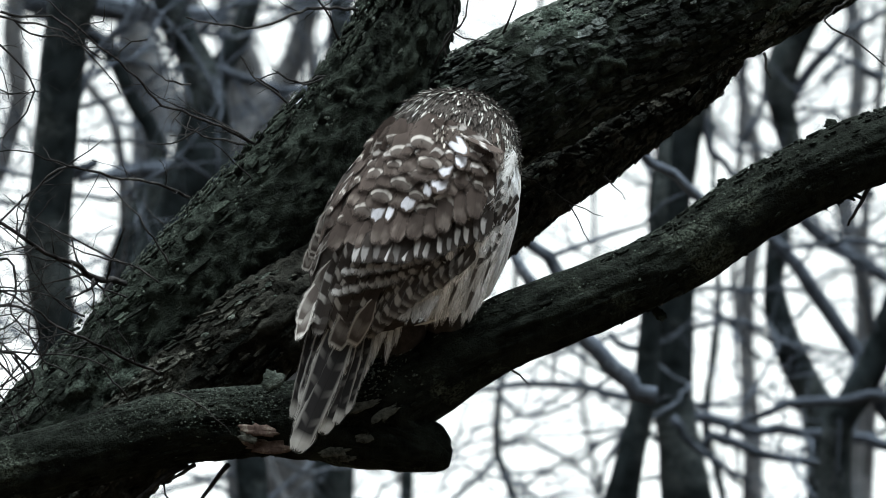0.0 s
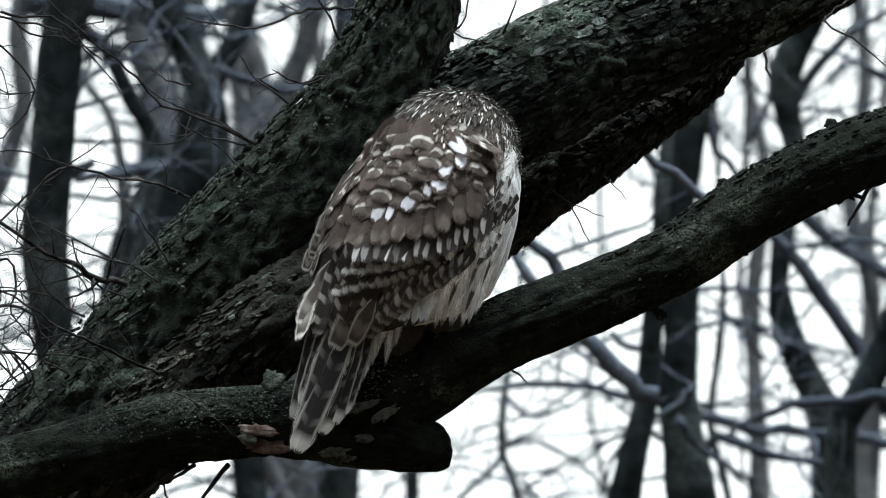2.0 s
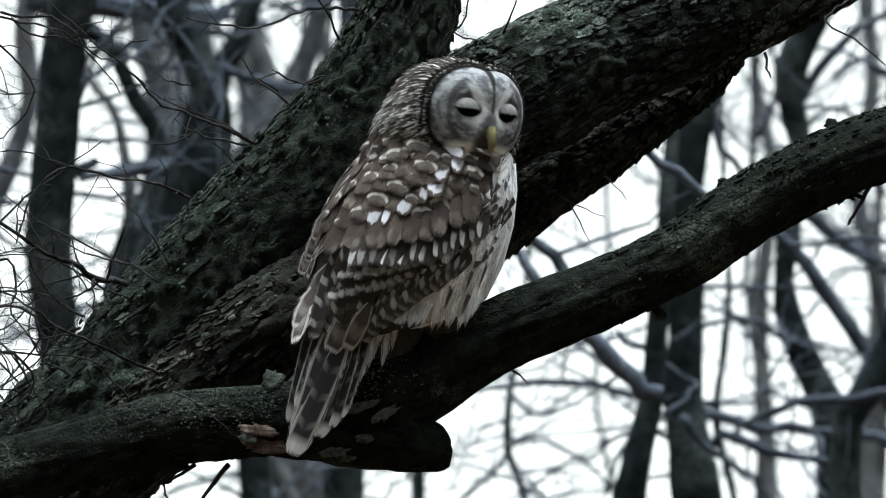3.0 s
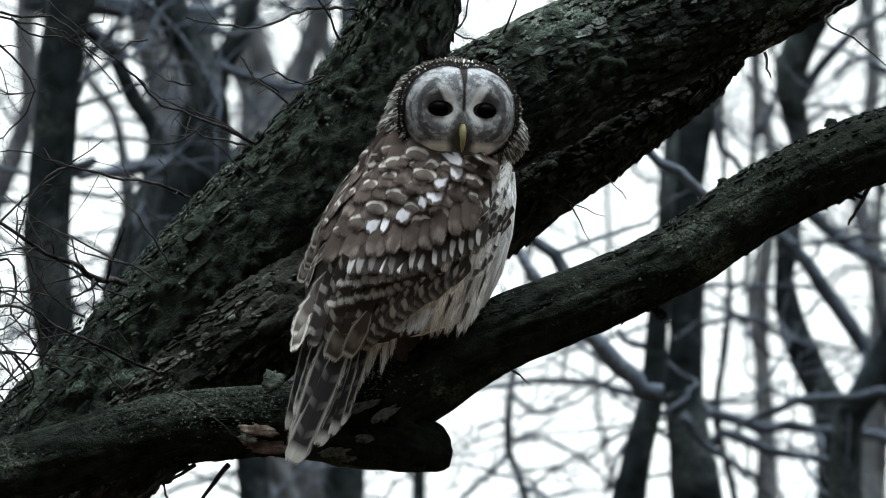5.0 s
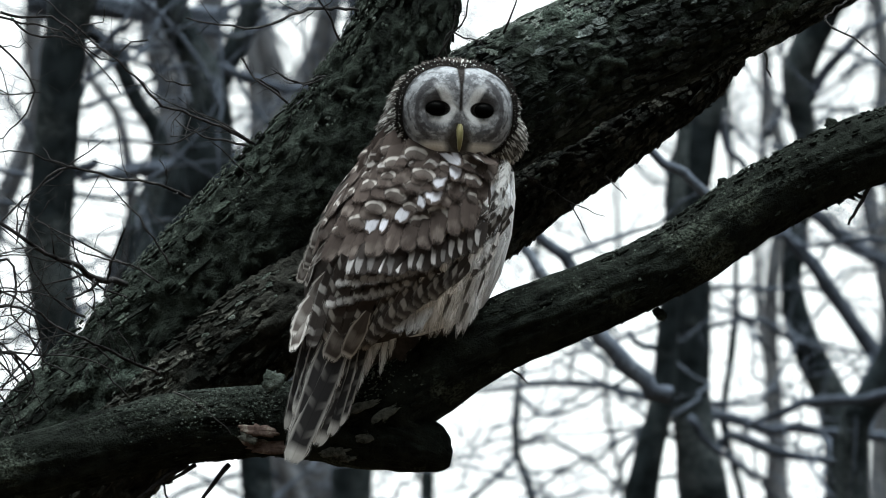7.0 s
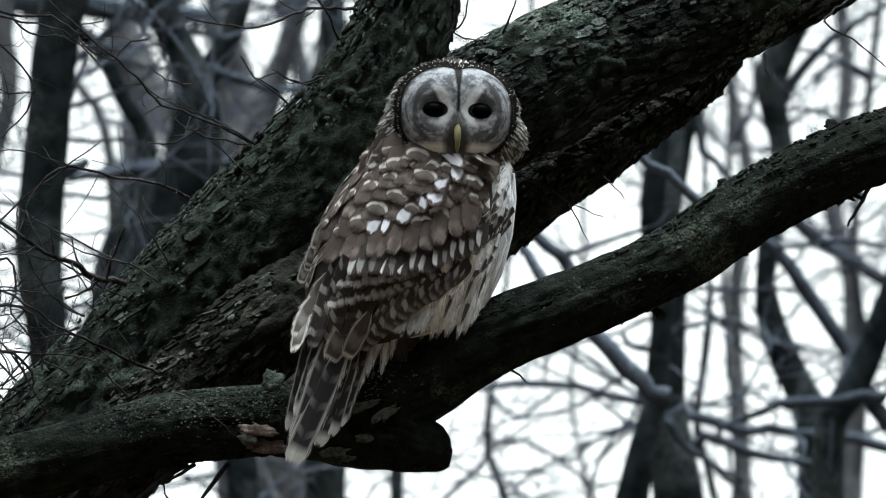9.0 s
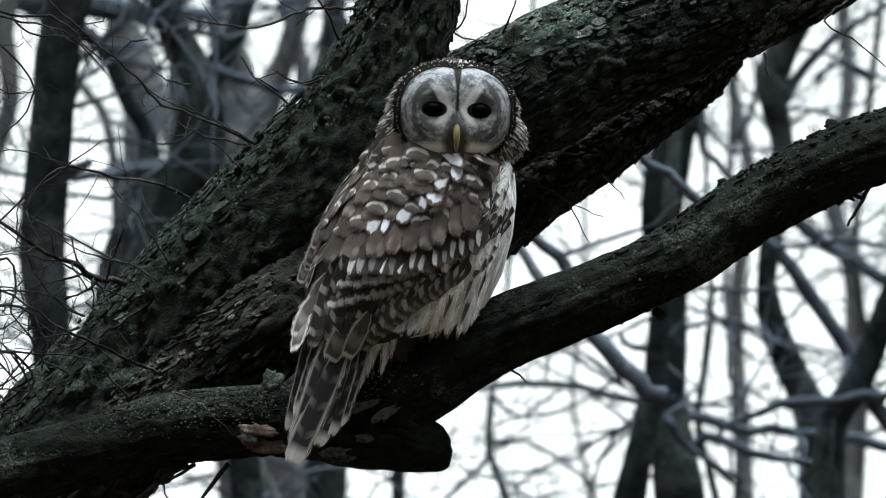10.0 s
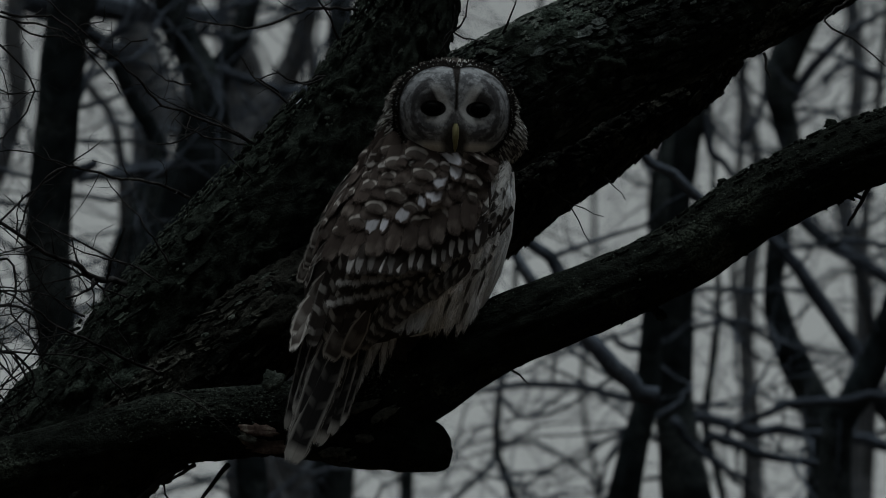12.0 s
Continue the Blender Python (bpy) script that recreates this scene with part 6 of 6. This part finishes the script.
far_bough(6, 313, 0.50, 0.40, (-0.510, 7.500, 0.171, 0.0169), (-0.440, 7.500, 0.187, 0.0145), (-0.368, 7.500, 0.183, 0.0109))
far_bough(6, 314, 0.80, 0.40, (-0.522, 7.500, 0.171, 0.0169), (-0.609, 7.500, 0.171, 0.0157), (-0.706, 7.500, 0.156, 0.0133), (-0.779, 7.500, 0.146, 0.0097))
far_bough(4, 315, 0.60, 0.40, (-0.747, 6.000, 0.121, 0.0131), (-0.703, 6.000, 0.154, 0.0120), (-0.660, 6.000, 0.165, 0.0087))
far_bough(5, 316, 0.80, 0.40, (-0.929, 8.000, 0.550, 0.0300), (-0.816, 8.000, 0.538, 0.0325), (-0.716, 8.000, 0.528, 0.0300), (-0.604, 8.000, 0.513, 0.0225), (-0.479, 8.000, 0.519, 0.0150))
far_bough(14, 317, 0.60, 0.40, (0.138, 10.000, -0.511, 0.0084), (0.093, 10.000, -0.563, 0.0077), (0.022, 10.000, -0.623, 0.0070), (-0.034, 10.000, -0.673, 0.0056))
far_bough(14, 318, 0.70, 0.40, (0.140, 10.000, -0.479, 0.0070), (0.198, 10.000, -0.473, 0.0063), (0.254, 10.000, -0.493, 0.0063), (0.317, 10.000, -0.521, 0.0056), (0.390, 10.000, -0.605, 0.0042))
far_bough(14, 319, 0.70, 0.35, (0.143, 10.000, -0.367, 0.0070), (0.205, 10.000, -0.417, 0.0063), (0.240, 10.000, -0.395, 0.0056), (0.282, 10.000, -0.369, 0.0056), (0.317, 10.000, -0.350, 0.0042))
far_bough(12, 320, 0.95, 0.50, (1.198, 12.000, 0.279, 0.0109), (1.117, 12.000, 0.353, 0.0094), (1.033, 12.000, 0.384, 0.0078), (0.961, 12.000, 0.321, 0.0062))
far_bough(12, 321, 0.95, 0.50, (1.205, 12.000, 0.470, 0.0109), (1.125, 12.000, 0.516, 0.0094), (1.042, 12.000, 0.454, 0.0078))
far_bough(12, 322, 0.95, 0.50, (1.187, 12.000, 0.142, 0.0109), (1.102, 12.000, 0.201, 0.0094), (1.008, 12.000, 0.170, 0.0062))
far_bough(13, 323, 0.95, 0.45, (0.862, 13.000, 0.297, 0.0115), (0.911, 13.000, 0.395, 0.0098), (0.931, 13.000, 0.526, 0.0082), (0.895, 13.000, 0.624, 0.0066))
far_bough(23, 324, 0.70, 0.35, (-0.399, 10.000, -0.619, 0.0112), (-0.455, 10.000, -0.574, 0.0098), (-0.511, 10.000, -0.553, 0.0084), (-0.609, 10.000, -0.574, 0.0070), (-0.736, 10.000, -0.616, 0.0070))
# unseen wood added all round, past trees that stand singly, to block low light
rng = random.Random(77)
bm = bmesh.new()
for k in range(620):
    g = rng.uniform(0, 2 * math.pi)
    if abs(math.atan2(math.sin(g - math.pi / 2), math.cos(g - math.pi / 2))) < radians(11):
        continue
    far = rng.uniform(20, 50) if math.sin(g) > -0.2 else rng.uniform(9, 45)
    p = Vector((math.cos(g) * far, math.sin(g) * far, -0.1))
    d = Vector((rng.gauss(0, 0.06), rng.gauss(0, 0.06), 1))
    h, r = rng.uniform(11, 20), rng.uniform(0.12, 0.32)
    pts = [p]
    for i in range(8):
        d = (d + Vector((rng.gauss(0, 0.07), rng.gauss(0, 0.07), 0.05))).normalized()
        pts.append(pts[-1] + d * h / 8)
    rr = [r * (1 - 0.8 * i / 8) for i in range(9)]
    tube(bm, pts, rr, 8, 0.1, 0.3, k, False)
    for i in range(2, 9):
        for _ in range(3):
            e = Vector((rng.gauss(0, 1), rng.gauss(0, 1), rng.uniform(0.1, 1.0))).normalized()
            q = pts[i]
            L = rng.uniform(1.5, 4.0)
            tube(bm, [q, q + e * L * 0.5 + Vector((0, 0, 0.15)), q + e * L + Vector((0, 0, 0.6))], [rr[i] * 0.5, rr[i] * 0.35, rr[i] * 0.12], 4, 0.0, 1.0, 0, False)
tagged(part("wood", bm, BARK_FAR, None), "leafless wood of grey trunks all round, unseen, added to block low light", "trees", kind="stuff")

# ---------- what moves ----------
def owl_at(dx, dz):
    """The owl shifted on its perch by metres across and up."""
    return Matrix.Translation(P(dx, 0, dz) - P(0, 0, 0)) @ OWL_REST


def head_at(dx, dy, dz, yaw, pitch, roll=0.0):
    """The head's pose on the owl: shift in metres, yaw to its left, pitch downwards."""
    return Matrix.Translation(HEAD_AT + Vector((dx, dy, dz))) @ pose(0, 0, 0, 0, roll, 0) @ pose(0, 0, 0, 0, 0, yaw) @ pose(0, 0, 0, pitch, 0, 0)


def lid_at(c, shut):
    """An eyelid's pose about its eye: 0 open, 1 shut."""
    return Matrix.Translation(c) @ pose(0, 0, 0, -110 * (1 - shut) + 40 * shut, 0, 0)


def sway(thing, rows):
    """A tree of the wood leaning in the wind: rows of seconds and metres sideways at the height that is in view."""
    at = thing.location.copy()
    walk(thing, [(t, Matrix.Translation(at) @ Matrix.Rotation(q / 6.5, 4, "Y")) for t, q in rows])


def motions():
    for k in (4, 5, 6, 7, 17):
        sway(WOOD[k], [(0.0, 0.0), (0.5, 0.005), (1.0, 0.004), (1.5, -0.004), (2.0, -0.014), (2.5, -0.017), (3.0, -0.015), (5.0, -0.020), (5.5, -0.029),
                       (6.0, -0.029), (6.5, -0.023), (7.0, -0.028), (9.0, -0.004), (9.5, 0.003), (10.0, 0.001), (10.5, -0.003), (11.0, 0.0), (12.0, 0.0)])
    sway(WOOD[1], [(0.0, 0.0), (2.0, -0.004), (3.0, -0.003), (5.0, -0.004), (5.5, -0.006), (7.0, 0.006), (9.0, 0.042), (9.5, 0.042), (10.0, 0.034), (11.0, 0.012), (12.0, 0.004)])
    walk(owl, [(0.0, owl_at(0.005, 0.0125)), (2.0, owl_at(0.005, 0.0125)), (2.5, owl_at(0.0065, 0.013)), (2.8, owl_at(0.005, 0.011)), (3.0, owl_at(0.001, 0.009)),
               (3.2, owl_at(0.0, 0.003)), (4.0, owl_at(0.0, 0.0)), (5.0, owl_at(0.0, 0.0)), (7.0, owl_at(-0.001, 0.0)), (9.0, owl_at(0.0, -0.001)), (12.0, owl_at(-0.001, 0.0))])
    away = (-0.006, 0.038, -0.046, 162.0, 20.0)
    walk(head, [(0.0, head_at(*away)), (2.0, head_at(*away)), (2.5, head_at(*away)), (2.6, head_at(-0.005, 0.034, -0.044, 148.0, 16.0)),
                (2.7, head_at(-0.010, 0.014, -0.032, 102.0, 8.0, 3.0)), (2.8, head_at(-0.008, 0.003, -0.021, 60.0, 4.0, 6.0)), (2.9, head_at(-0.004, 0.0, -0.016, 47.0, 0.0, 7.0)),
                (3.0, head_at(0.0, 0.0, -0.009, 33.0, -2.0, 8.0)), (3.1, head_at(0.002, 0.0, -0.005, 17.0, 0.0, 4.0)), (3.2, head_at(0.002, 0.0, -0.003, 10.0, 0.0, 2.5)),
                (3.5, head_at(0.001, 0.0, -0.001, 8.0, 0.0, 3.0)), (5.0, head_at(0.001, 0.0, 0.0, 7.5, 0.0, 3.0)), (6.0, head_at(0.001, 0.0, 0.0, 7.0, 0.0, 3.0)), (7.0, head_at(0.001, 0.0, 0.0, 6.0, 0.0, 3.0)),
                (9.0, head_at(-0.001, 0.0, 0.0, 4.0, 0.0, 2.0)), (9.5, head_at(-0.001, 0.0, 0.0, 3.5, 0.0, 2.0)), (12.0, head_at(-0.001, 0.0, 0.0, 3.3, 0.0, 2.0))])
    for lid, c in eyelids:
        walk(lid, [(0.0, lid_at(c, 0.0)), (2.5, lid_at(c, 0.0)), (2.6, lid_at(c, 0.45)), (2.7, lid_at(c, 0.9)), (2.95, lid_at(c, 0.85)), (3.05, lid_at(c, 0.4)), (3.15, lid_at(c, 0.08)), (3.3, lid_at(c, 0.0)), (12.0, lid_at(c, 0.0))])


motions()
